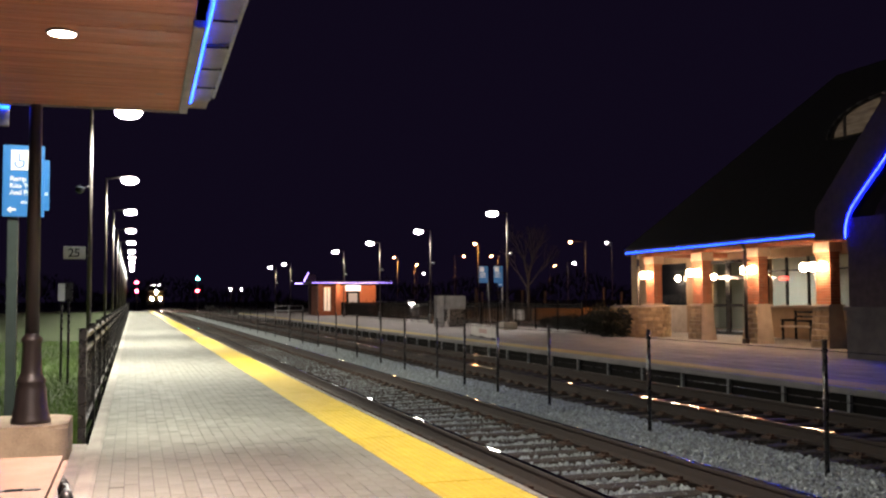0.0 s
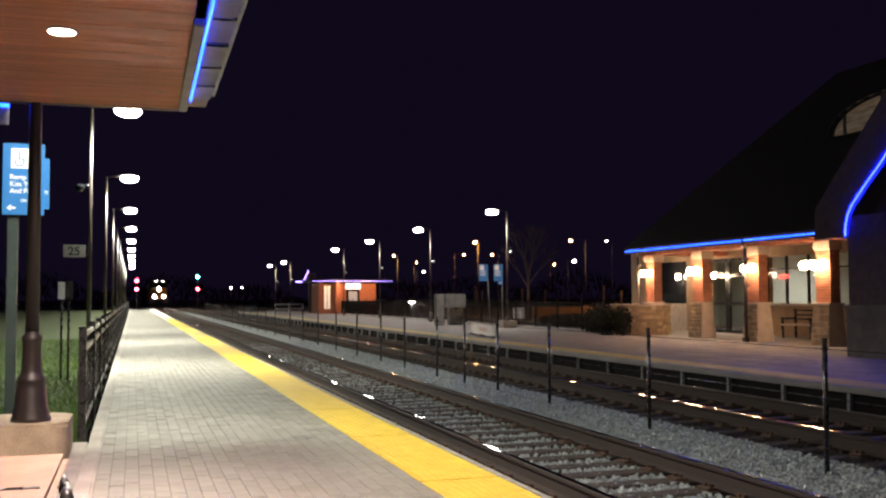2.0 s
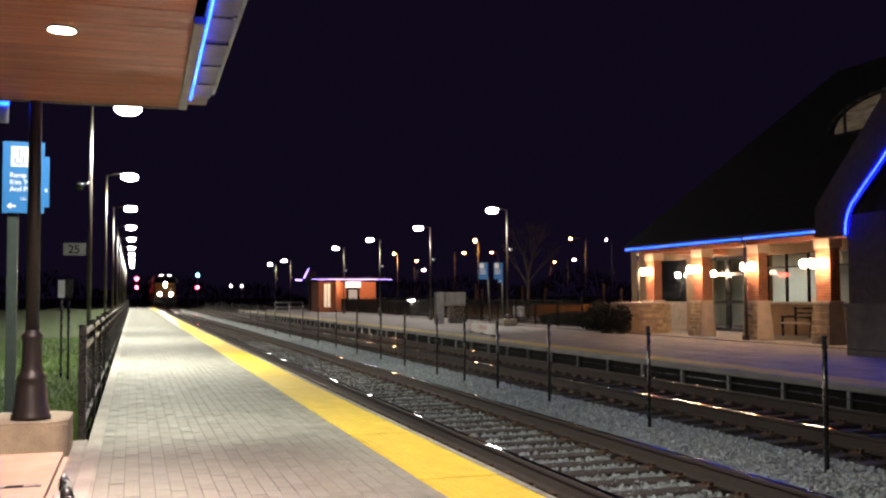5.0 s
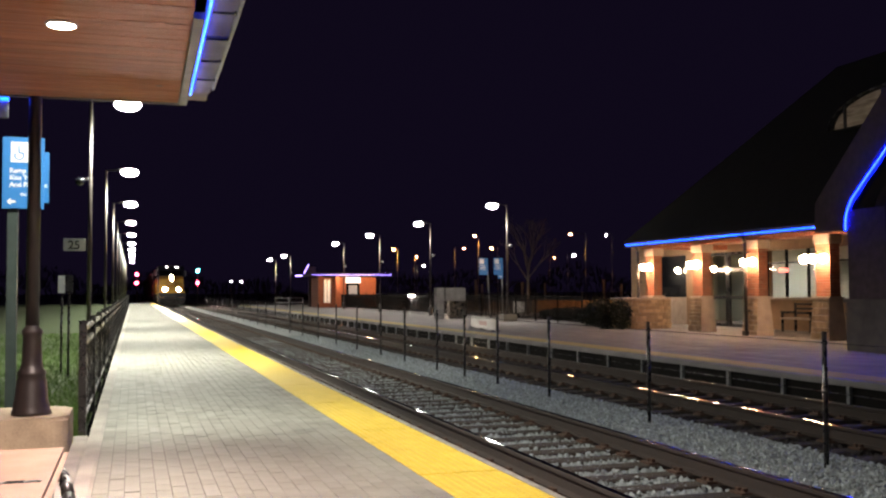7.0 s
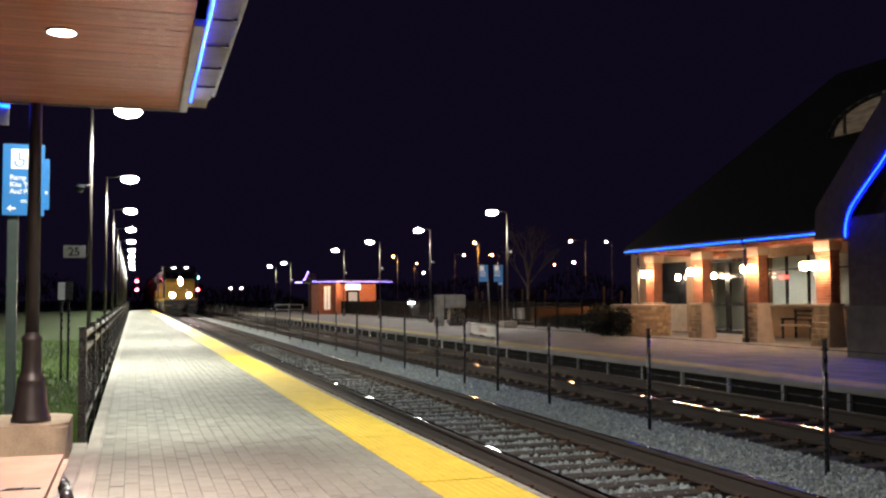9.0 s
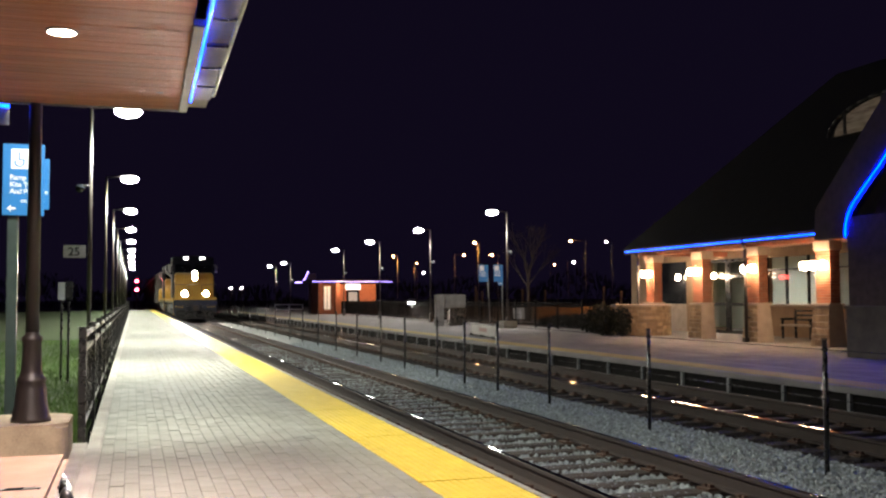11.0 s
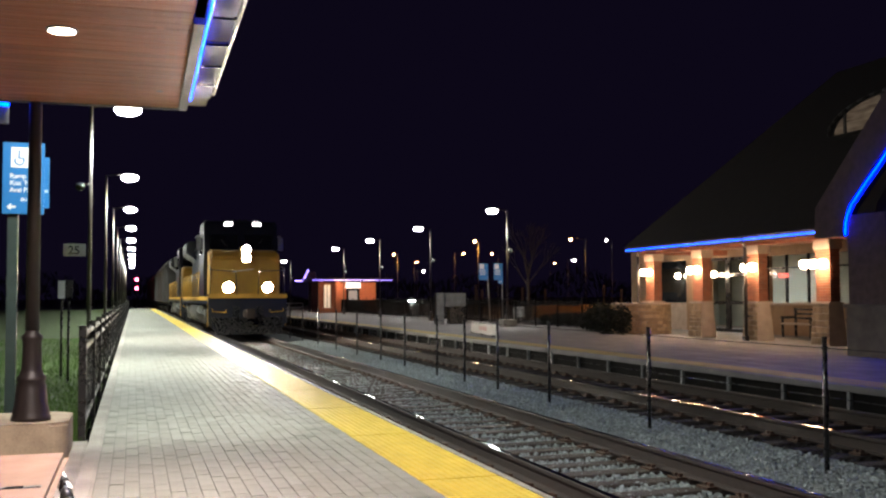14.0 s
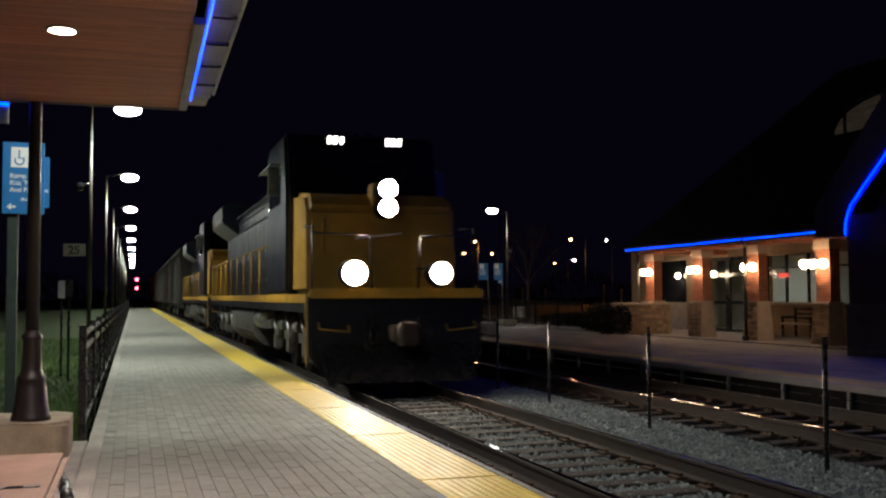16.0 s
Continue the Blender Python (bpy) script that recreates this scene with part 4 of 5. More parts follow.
    bm = bmesh.new()
    lathe(bm, [(0.97, 0.0), (0.97, 1.0)], 32, (0.85, 31.1, 0))
    part("core", bm, MORTAR, lw)
    bm = bmesh.new()
    lathe(bm, [(1.04, 1.008), (1.07, 1.02), (1.07, 1.06), (1.04, 1.075)], 32, (0.85, 31.1, 0))
    part("coping", bm, LIMESTONE, lw, "pale stone coping")
    for y in (22.9, 25.9):
        b = thing("bench", (20.1, y, 0), "dark porch bench with armrests", "bench", "porch benches")
        box_part("seat", (-0.5, 0.0, -0.7, 0.7, 0.4, 0.45), LIMESTONE, b, "pale seat board")
        for z in (0.56, 0.7, 0.84):
            box_part("back_slat", (0.05, 0.09, -0.64, 0.65, z, z + 0.06), IRON, b, "", 0.008)
        for s in (-0.7, 0.65):
            box_part("armrest", (-0.5, 0.1, s, s + 0.06, 0.58, 0.65), IRON, b, "", 0.01)
            for x in (-0.46, 0.03):
                box_part("leg", (x, x + 0.06, s, s + 0.06, 0.0, 0.92 if x > 0 else 0.58), IRON, b)


def far_shelter():
    h = thing("platform_shelter", (14.9, 84, 0), "small brick shelter with lit eaves on the far platform", "building")
    box_part("wall", (0.4, 2.75, 0, 4, 0, 2.6), BRICK, h, "lit brick wall")
    box_part("wall", (3.95, 5.4, 0, 4, 0, 2.6), BRICK, h, "lit brick wall")
    box_part("door", (2.75, 3.95, 0.15, 0.25, 0, 2.1), GLASS_DARK, h, "dark glazed door")
    box_part("door_glass", (3.0, 3.75, 0.1, 0.15, 0.3, 1.9), glow("lit_door", (0.65, 0.78, 0.85), 0.06, (0.2, 0.2, 0.2)), h, "pale glazed panel")
    box_part("sign_board", (2.7, 4.0, -0.12, -0.05, 2.1, 2.6), glow("lit_sign", (0.75, 0.9, 1.0), 0.35), h, "lit white sign board")
    box_part("roof", (-0.4, 6.6, -0.9, 5, 2.72, 2.95), SHINGLE, h)
    rod_part("neon_tube", (-0.4, -0.95, 2.78), (6.6, -0.95, 2.78), 0.016, glow("pale_neon", (0.36, 0.24, 1.0), 2.5), h, "pale violet neon tube")
    box_part("window", (0.75, 1.4, -0.02, 0.0, 0.4, 2.4), glow("lit_window", (1.0, 0.8, 0.55), 0.11), h, "tall lit window")
    for x in (0.75, 1.05, 1.37):
        box_part("glazing_bar", (x, x + 0.05, -0.05, -0.02, 0.4, 2.4), IRON, h)
    for x in (0.2, 1.7):
        box_part("column", (x, x + 0.35, -0.7, -0.4, 0, 2.7), BRICK, h)
    lamp("POINT", "shelter_light", (17.0, 82.6, 2.4), 60, (1.0, 0.6, 0.3), 0.2)
    lamp("POINT", "shelter_light", (19.4, 82.6, 2.4), 60, (1.0, 0.6, 0.3), 0.2)
    g = thing("neon_gable", (14.45, 88, 0), "pale neon gable edge of the far pavilion", "neon light")
    bm = bmesh.new()
    for p, q in (((-0.6, 0, 2.8), (0.1, 0, 2.8)), ((0.1, 0, 2.8), (0.3, 0, 3.2)), ((0.3, 0, 3.2), (0.6, 0, 3.8))):
        rod(bm, p, q, 0.04, n=8)
    part("neon_tube", bm, MATS["pale_neon"], g)
    box_part("wall", (0.7, 1.3, 0.3, 0.6, 0, 3.6), DARK_BRICK, g)
    rod_part("bracket", (0.3, 0.05, 3.2), (0.75, 0.35, 3.2), 0.03, IRON, g)


def far_clutter():
    c = thing("utility_cabinet", (13.7, 44.5, 0), "pale grey steel utility cabinets", "cabinet", "utility cabinets")
    box_part("body", (0, 0.38, 0, 0.4, 0, 1.5), LOCO_GREY, c, "", 0.02)
    c = thing("utility_cabinet", (14.35, 44.9, 0), "pale grey steel utility cabinets", "cabinet", "utility cabinets")
    box_part("body", (-0.1, 0.95, 0, 0.4, 0.85, 1.5), LOCO_GREY, c, "", 0.03)
    box_part("stand", (0.2, 0.9, 0.2, 0.6, 0, 0.85), IRON, c)
    b = thing("platform_barrier", (11.55, 32.0, 0), "long white barrier board with a faded red marking", "barrier", turn=-8.3)
    box_part("board", (-0.05, 0.05, -2.07, 2.07, 0.03, 0.42), mat("white_barrier", (0.62, 0.6, 0.57), (0.5, 0.47, 0.44), 0.6, scale=2), b, "", 0.02)
    for y in (-1.9, 0.0, 1.9):
        box_part("foot", (-0.14, 0.14, y - 0.06, y + 0.06, 0, 0.06), LOCO_GREY, b, "", 0.01)
    box_part("marking", (-0.056, -0.051, -0.75, 0.55, 0.16, 0.3), mat("faded_red", (0.5, 0.3, 0.28), (0.45, 0.33, 0.3), 0.7), b, "faded reddish marking")
    b = thing("planter", (15.56, 40.0, 0), "square pale concrete lamp footing", "footing")
    box_part("block", (-0.32, 0.32, -0.32, 0.32, 0, 0.32), CONCRETE, b, "", 0.03)
    for x, y, foot in ((16.04, 44.5, 0.38), (16.73, 44.3, 0.25)):
        g = thing("direction_sign", (x, y, 0), "blue direction sign with white lettering bars", "sign", "blue platform signs")
        rod_part("post", (foot, 0.06, 0), (0.21, 0.02, 2.9), 0.028, STEEL, g)
        p = box_part("sign_panel", (-0.21, 0.24, -0.03, 0.0, 2.11, 2.91), SIGN_BLUE, g, "", 0.004)
        box_part("symbol_field", (-0.18, 0.04, -0.036, -0.031, 2.64, 2.87), SIGN_WHITE, p)
        for z in (2.55, 2.46, 2.37):
            box_part("bar", (-0.17, 0.12, -0.036, -0.031, z, z + 0.032), SIGN_WHITE, p)
        if x > 16.5:
            q = box_part("arrow_panel", (0.0, 0.24, -0.03, 0.0, 1.93, 2.105), SIGN_BLUE, g, "small blue arrow panel", 0.004)
            box_part("arrow", (0.06, 0.18, -0.036, -0.031, 2.0, 2.04), SIGN_WHITE, q)
    panel = thing("iron_fence", (17.2, 36, 0), "black iron fence behind the far platform", "fence", "fence panels behind the far platform")
    box_part("post", (-0.03, 0.03, -0.03, 0.03, 0, 1.25), BLACK, panel)
    for z in (0.15, 0.95, 1.1):
        box_part("rail", (-0.018, 0.018, 0.03, 2.37, z - 0.02, z + 0.02), BLACK, panel)
    for k in range(1, 22):
        box_part("picket", (-0.01, 0.01, k * 0.11 - 0.011, k * 0.11 + 0.011, 0.05, 1.1), BLACK, panel)
    for i in range(1, 20):
        copy_thing(panel, pose(17.2, 36 + 2.4 * i, 0))
    w = thing("car_park_wall", (24, 62, -0.6), "low wall lit orange by an added lamp", "wall", kind="structure")
    box_part("masonry", (2, 22, 0, 0.3, 0, 1.3), TAN, w)
    # added lamp with no fixture, there only to brighten the wall
    lamp("POINT", "yard_and_fill_light", (33, 56, 4.5), 520, (1.0, 0.42, 0.1), 0.3)


def shrubs():
    leaf = mat("shrub_leaf", (0.006, 0.008, 0.005), (0.011, 0.014, 0.008), 0.8, scale=4, bump=0, vary=0.4)
    r = np.random.default_rng(11)
    # first two shrubs are added to stand for shade on the planter wall
    for x, y, w, h in ((15.6, 30.75, 0.42, 1.04), (15.9, 30.2, 0.36, 0.98), (16.2, 32.6, 0.6, 1.1), (16.6, 33.6, 0.7, 0.85), (17.9, 35.4, 0.8, 0.8), (18.2, 37.4, 0.8, 0.6), (18.4, 39.6, 0.9, 0.6), (18.6, 41.8, 0.8, 0.5)):
        s = thing("shrub", (x, y, 0), "low dark evergreen shrub beside the far platform, two added as wall shade", "shrub", "shrubs by the depot")
        n = 1400
        d = r.normal(size=(n, 3))
        d /= np.linalg.norm(d, axis=1)[:, None]
        c = d * (0.55 + 0.45 * r.random((n, 1))) * np.array((w, w, h * 0.55)) + np.array((0, 0, h * 0.5))
        c[:, 2] = np.maximum(c[:, 2], 0.02)
        a, b = r.normal(size=(n, 3)) * 0.035, r.normal(size=(n, 3)) * 0.035
        v = np.stack([c, c + a, c + a + b, c + b], 1).reshape(-1, 3)
        part("foliage", raw_mesh("foliage", v.tolist(), np.arange(4 * n).reshape(-1, 4).tolist(), leaf), leaf, s)
        for k in range(4):
            rod_part("stem", (0, 0, 0), (0.3 * w * math.cos(k * 1.6), 0.3 * w * math.sin(k * 1.6), h * 0.7), 0.02, TIE, s, n=6)


def guard_rail():
    g = thing("guard_rail", (12.6, 92, 0), "white guard rail at the platform end", "railing")
    for x in (0, 1.3, 2.6):
        rod_part("post", (x, 0, 0), (x, 0, 0.8), 0.035, SIGN_WHITE, g)
    for z in (0.78, 0.35):
        rod_part("rail", (0, 0, z), (2.6, 0, z), 0.035, SIGN_WHITE, g)
    for x, y in ((14.9, 160), (16.6, 160)):
        p = thing("street_lamp", (x, y, -0.62), "tiny white lamp far along the line", "lamp post", "distant lamps")
        rod_part("pole", (0, 0, 0), (0, 0, 3.6), 0.05, BRONZE, p)
        bm = bmesh.new()
        lathe(bm, [(0.05, 3.6), (0.11, 3.65), (0.11, 3.75), (0.05, 3.8)], 10)
        part("lens", bm, LENS, p)


def yard_clutter():
    orange = mat("tan_post", (0.3, 0.24, 0.18), (0.2, 0.16, 0.12), 0.8)
    for x, y, h in ((35.2, 100, 3.2), (50.5, 100, 3.2), (53.2, 101, 2.7), (54.2, 100, 2.7), (40.6, 100, 2.9), (43.3, 100, 2.8), (33.9, 96, 2.6), (37.0, 103, 2.7)):
        p = thing("fence_post", (x, y, -0.62), "tall thin post in the car park", "post", "car-park posts")
        rod_part("pole", (0, 0, 0), (0, 0, h), 0.13, orange, p, n=8)
    b = thing("bollard_lamp", (16.82, 60, 0), "low hooded path lamp", "lamp")
    rod_part("pole", (0, 0, 0), (0, 0, 0.95), 0.04, IRON, b)
    rod_part("hood", (0, 0, 1.08), (0, 0, 1.3), 0.34, IRON, b, n=16, r2=0.08)
    rod_part("lens", (0, 0, 1.02), (0, 0, 1.075), 0.1, LENS, b, n=16, r2=0.24)
    n = thing("notice_box", (17.9, 44.6, 0), "small pale notice box on a stand", "notice board")
    rod_part("stand", (0, 0, 0), (0, 0, 0.3), 0.04, IRON, n)
    box_part("box", (-0.27, 0.27, -0.08, 0.08, 0.3, 0.82), SIGN_WHITE, n, "", 0.015)


def branches(bm, rng, p, d, r, length, depth):
    q = p + d * length
    rod(bm, p, q, r, r * 0.65, n=6 if depth > 1 else 4, cap=False)
    if depth == 0:
        return
    for k in range(rng.choice((2, 3))):
        nd = (d + Vector((rng.uniform(-0.6, 0.6), rng.uniform(-0.6, 0.6), rng.uniform(-0.1, 0.5)))).normalized()
        branches(bm, rng, q, nd, r * 0.6, length * rng.uniform(0.6, 0.85), depth - 1)


def trees():
    rng = random.Random(8)
    bark = mat("bark", (0.16, 0.13, 0.1), (0.1, 0.08, 0.065), 0.9, scale=6, bump=0.6)
    for x, y, h in ((21.6, 52.3, 2.6),):
        t = thing("tree", (x, y, -0.2), "bare young street tree in early spring", "tree", "bare trees")
        bm = bmesh.new()
        rod(bm, (0, 0, 0), (0, 0, h), 0.09, 0.07, n=8)
        part("trunk", bm, bark, t)
        bm = bmesh.new()
        for k in range(7):
            branches(bm, rng, Vector((0, 0, h * (0.8 + 0.06 * k))), Vector((rng.uniform(-0.9, 0.9), rng.uniform(-0.9, 0.9), 1.3)).normalized(), 0.035, 1.0, 4)
        part("crown", bm, bark, t, "bare twigs")


def signals():
    for x, y, top, cols in ((10.35, 170, 5.0, (GREEN, RED)), (0.57, 172, 4.4, (RED, RED))):
        s = thing("railway_signal", (x, y, -0.6), "railway signal mast with lit lamps", "railway signal", "signal masts")
        rod_part("mast", (0, 0.2, 0), (0, 0.2, top + 1.3), 0.08, STEEL, s)
        for k, m in enumerate(cols):
            z = top + 0.6 - k * (2.05 if x > 5 else 1.45)
            h = rod_part("head", (0, 0.15, z), (0, 0.05, z), 0.45, IRON, s, n=20)
            bm = bmesh.new()
            lathe(bm, [(0.2, -0.02), (0.26, 0.0), (0.2, 0.04)], 16)
            for v in bm.verts:
                v.co = (v.co.x, 0.03 + v.co.z, z + v.co.y)
            part("lens", bm, m, h)


# ---- the train ----
SPEED, ARRIVE = 11.3, 16.02           # metres a second; where the ditch lights are at 16 s
WHEELSETS = []


def locomotive(lead):
    c = thing("locomotive", (TRACKS[0], 0, RAIL_Z), "yellow-nosed dark blue diesel locomotive with burning headlights" if lead else "trailing dark blue diesel locomotive with yellow trim",
              "locomotive", "freight train")
    # frame and pilot
    box_part("frame", (-1.45, 1.45, 0.2, 21.8, 1.25, 1.58), LOCO_BLUE, c, "dark underframe", 0.02)
    for s in (-1, 1):
        box_part("sill_stripe", (s * 1.452 - 0.006, s * 1.452 + 0.006, 0.3, 21.7, 1.42, 1.58), LOCO_YELLOW, c, "yellow sill stripe")
    bm = bmesh.new()
    prism(bm, [(-1.5, 1.6), (1.5, 1.6), (1.5, 0.55), (1.2, 0.16), (-1.2, 0.16), (-1.5, 0.55)], "y", 0.02, 0.22)
    soften(bm, 0.03, 2)
    pilot = part("pilot", bm, LOCO_BLUE, c, "dark steel pilot plate")
    bm = bmesh.new()
    v = [bm.verts.new(p) for p in ((-1.35, 0.0, 0.75), (1.35, 0.0, 0.75), (1.25, -0.35, 0.12), (-1.25, -0.35, 0.12), (-1.35, 0.05, 0.75), (1.35, 0.05, 0.75), (1.25, -0.28, 0.12), (-1.25, -0.28, 0.12))]
    for f in ((0, 1, 2, 3), (7, 6, 5, 4), (0, 4, 5, 1), (3, 2, 6, 7), (0, 3, 7, 4), (1, 5, 6, 2)):
        bm.faces.new([v[i] for i in f])
    part("plow", bm, IRON, pilot, "black snow plow")
    bm = bmesh.new()
    bx(bm, -0.18, 0.18, -0.45, 0.1, 0.78, 1.05)
    bx(bm, -0.12, 0.2, -0.62, -0.4, 0.72, 1.1)
    soften(bm, 0.03, 2)
    part("coupler", bm, RAIL_RUST, pilot, "rusty knuckle coupler")
    bm = bmesh.new()
    bx(bm, -1.5, 1.5, -0.12, 0.1, 1.5, 1.66)
    soften(bm, 0.03, 2)
    part("anticlimber", bm, LOCO_YELLOW, pilot, "yellow front step edge")
    for s in (-1, 1):
        bm = bmesh.new()
        tube_path(bm, [(s * 1.35, -0.02, 1.1), (s * 1.35, -0.12, 1.0), (s * 0.85, -0.12, 0.95), (s * 0.85, -0.02, 1.05)], 0.016)
        part("cut_lever", bm, LOCO_YELLOW, pilot)
        for k in range(3):
            bm = bmesh.new()
            rod(bm, (s * (0.35 + 0.1 * k), -0.02, 1.2), (s * (0.38 + 0.1 * k), -0.18, 0.6), 0.02, n=8)
            part("air_hose", bm, IRON, pilot)
        for k in range(4):
            box_part("step", (s * 1.3 - 0.2, s * 1.3 + 0.2, 0.3, 0.6, 0.42 + 0.28 * k, 0.45 + 0.28 * k), TRUCK_GREY, c)
        box_part("step_side", (s * 1.5 - 0.015, s * 1.5 + 0.015, 0.24, 0.3, 0.4, 1.58), LOCO_YELLOW, c)
    # nose
    bm = bmesh.new()
    prism(bm, [(1.0, 1.58), (2.7, 1.58), (2.7, 3.5), (1.35, 3.38), (1.05, 3.1)], "x", -1.36, 1.36)
    soften(bm, 0.09, 3)
    nose = part("nose", bm, LOCO_YELLOW, c, "bright yellow short nose")
    box_part("nose_door", (0.55, 1.15, 0.97, 1.01, 1.68, 3.0), LOCO_YELLOW, nose, "yellow nose door", 0.01)
    box_part("nose_step", (0.58, 1.1, 0.8, 1.0, 2.0, 2.04), TRUCK_GREY, nose)
    bm = bmesh.new()
    tube_path(bm, [(-1.1, 0.98, 2.3), (-1.1, 0.9, 2.3), (-1.1, 0.9, 2.9), (-1.1, 0.98, 2.9)], 0.014)
    part("grab_iron", bm, LOCO_YELLOW, nose)
    bm = bmesh.new()
    tube_path(bm, [(-0.5, 0.98, 2.55), (-0.5, 0.9, 2.55), (0.3, 0.9, 2.65), (0.3, 0.98, 2.65)], 0.014)
    part("grab_iron", bm, SIGN_WHITE, nose)
    # cab
    bm = bmesh.new()
    prism(bm, [(2.6, 1.58), (5.3, 1.58), (5.3, 4.5), (5.0, 4.7), (3.0, 4.7), (2.86, 4.62), (2.55, 3.5)], "x", -1.5, 1.5)
    soften(bm, 0.06, 2)
    cab = part("cab", bm, LOCO_BLUE, c, "dark blue cab")
    bm = bmesh.new()
    prism(bm, [(2.535, 3.42), (2.58, 3.42), (2.865, 4.5), (2.82, 4.5)], "x", -1.44, 1.44)
    front = part("cab_front", bm, LOCO_BLUE, cab, "dark cab front")
    for s in (-1, 1):
        bm = bmesh.new()
        prism(bm, [(2.535, 3.52), (2.56, 3.52), (2.735, 4.14), (2.705, 4.14)], "x", *sorted((s * 0.12, s * 1.28)))
        part("windshield", bm, GLASS_DARK, front, "dark windshield")
        bm = bmesh.new()
        tube_path(bm, [(s * 0.5, 2.5, 3.5), (s * 0.85, 2.6, 3.95)], 0.012)
        part("wiper", bm, IRON, front)
        box_part("side_window", (s * 1.505 - 0.012, s * 1.505 + 0.012, 3.3, 4.1, 3.35, 4.05), GLASS_DARK, cab, "dark side window")
        box_part("side_window", (s * 1.505 - 0.012, s * 1.505 + 0.012, 4.2, 4.9, 3.35, 4.05), GLASS_DARK, cab, "dark side window")
        box_part("visor", (s * 1.6 - 0.12, s * 1.6 + 0.12, 3.2, 4.95, 4.1, 4.13), STEEL, cab, "pale sun visor")
        box_part("mirror", (s * 1.68 - 0.1, s * 1.68 + 0.1, 3.05, 3.1, 3.5, 4.05), STEEL, cab, "upright mirror panel")
        if lead:
            nb = box_part("number_board", (s * 0.58 + 0.06 - 0.19, s * 0.58 + 0.06 + 0.19, 2.74, 2.86, 4.47, 4.67), GLASS_DARK, cab, "number board with lit bars", 0.01)
            for k in range(3):
                x = s * 0.58 - 0.06 + 0.12 * k
                bm = bmesh.new()
                bx(bm, x - 0.035, x + 0.035, 2.732, 2.739, 4.5, 4.64)
                part("bar", bm, glow("number_light", (1.0, 0.95, 0.85), 8), nb, "glowing white bar")
    box_part("air_conditioner", (-0.8, 0.8, 3.6, 4.9, 4.62, 4.78), TRUCK_GREY, cab, "", 0.03)
    bm = bmesh.new()
    for k in range(3):
        rod(bm, (-0.25 + 0.25 * k, 3.3, 4.75), (-0.25 + 0.25 * k, 3.7 + 0.1 * k, 4.75), 0.07, 0.04, n=10)
    bx(bm, -0.3, 0.3, 3.5, 3.6, 4.6, 4.72)
    part("horn", bm, TRUCK_GREY, cab, "roof horn")
    # headlights
    if lead:
        box_part("headlight_casting", (-0.19, 0.19, 0.99, 1.42, 2.94, 3.56), LOCO_YELLOW, nose, "", 0.02)
        for x, z, y, r in ((0.0, 3.08, 0.71, 0.16), (0.0, 3.41, 0.71, 0.16), (-0.75, 1.92, 0.0, 0.2), (0.75, 1.92, 0.0, 0.18)):
            def turned(profile):
                bm = bmesh.new()
                rings = [[bm.verts.new((x + q * math.cos(k * math.pi / 12), y + d, z + q * math.sin(k * math.pi / 12))) for k in range(24)] for q, d in profile]
                for a, b in zip(rings, rings[1:]):
                    for k in range(24):
                        bm.faces.new((a[k], a[(k + 1) % 24], b[(k + 1) % 24], b[k])).smooth = True
                return bm
            # blackened barrel, burner at its back; bright mouth ring oversized to stand for glare
            can = part("lamp_housing", turned(((0.001, 0.7), (0.075, 0.7), (0.075, -0.075), (r * 1.02, -0.07), (r * 1.02, -0.095), (r * 1.1, -0.095), (r * 1.14, -0.05), (r * 1.14, 0.3), (0.1, 0.72), (0.001, 0.72))),
                       BLACK, c, "round dark lamp housing")
            part("headlight", turned(((0.075, 0.5), (0.072, 0.5), (0.072, -0.09), (r, -0.09), (r, -0.076))), HEADLIGHT, can, "burning white headlight")
            part("burner", turned(((0.001, 0.66), (0.073, 0.66), (0.073, 0.68), (0.001, 0.68))), FILAMENT, can, "glaring white burner")
            if y == 0:
                box_part("lamp_bracket", (x - 0.06, x + 0.06, 0.0, 0.2, 1.64, 1.73), TRUCK_GREY, can)
    # long hood
    bm = bmesh.new()
    prism(bm, [(-0.95, 1.58), (0.95, 1.58), (0.95, 4.0), (0.7, 4.35), (-0.7, 4.35), (-0.95, 4.0)], "y", 5.3, 20.6)
    soften(bm, 0.03, 2)
    hood = part("long_hood", bm, LOCO_BLUE, c, "dark blue engine hood")
    for s in (-1, 1):
        y = 5.5
        while y < 16.5:
            box_part("hood_door", (s * 0.955 - 0.012, s * 0.955 + 0.012, y, y + 0.86, 1.75, 3.7), LOCO_BLUE, hood, "", 0.006)
            box_part("door_latch", (s * 0.985 - 0.02, s * 0.985 + 0.02, y + 0.74, y + 0.8, 2.6, 2.75), STEEL, hood)
            y += 0.92
        for k in range(8):
            box_part("louvre", (s * 0.97 - 0.02, s * 0.97 + 0.02, 6.5, 9.1, 3.2 + 0.055 * k, 3.23 + 0.055 * k), STEEL, hood)
    bm = bmesh.new()
    prism(bm, [(-0.95, 3.55), (-1.5, 3.95), (-1.5, 4.5), (-1.3, 4.62), (1.3, 4.62), (1.5, 4.5), (1.5, 3.95), (0.95, 3.55)], "y", 16.6, 20.6)
    soften(bm, 0.03, 2)
    part("radiator", bm, LOCO_BLUE, hood, "wide radiator housing")
    for y in (8.0, 11.0, 13.2):
        box_part("exhaust_box", (-0.5, 0.5, y, y + 1.2, 4.35, 4.6), TRUCK_GREY, hood, "", 0.03)
    # hinges and roof rail are added to catch glints along the hood
    for s in (-1, 1):
        for row, z in enumerate((1.95, 3.55, 3.85)):
            y = 5.7
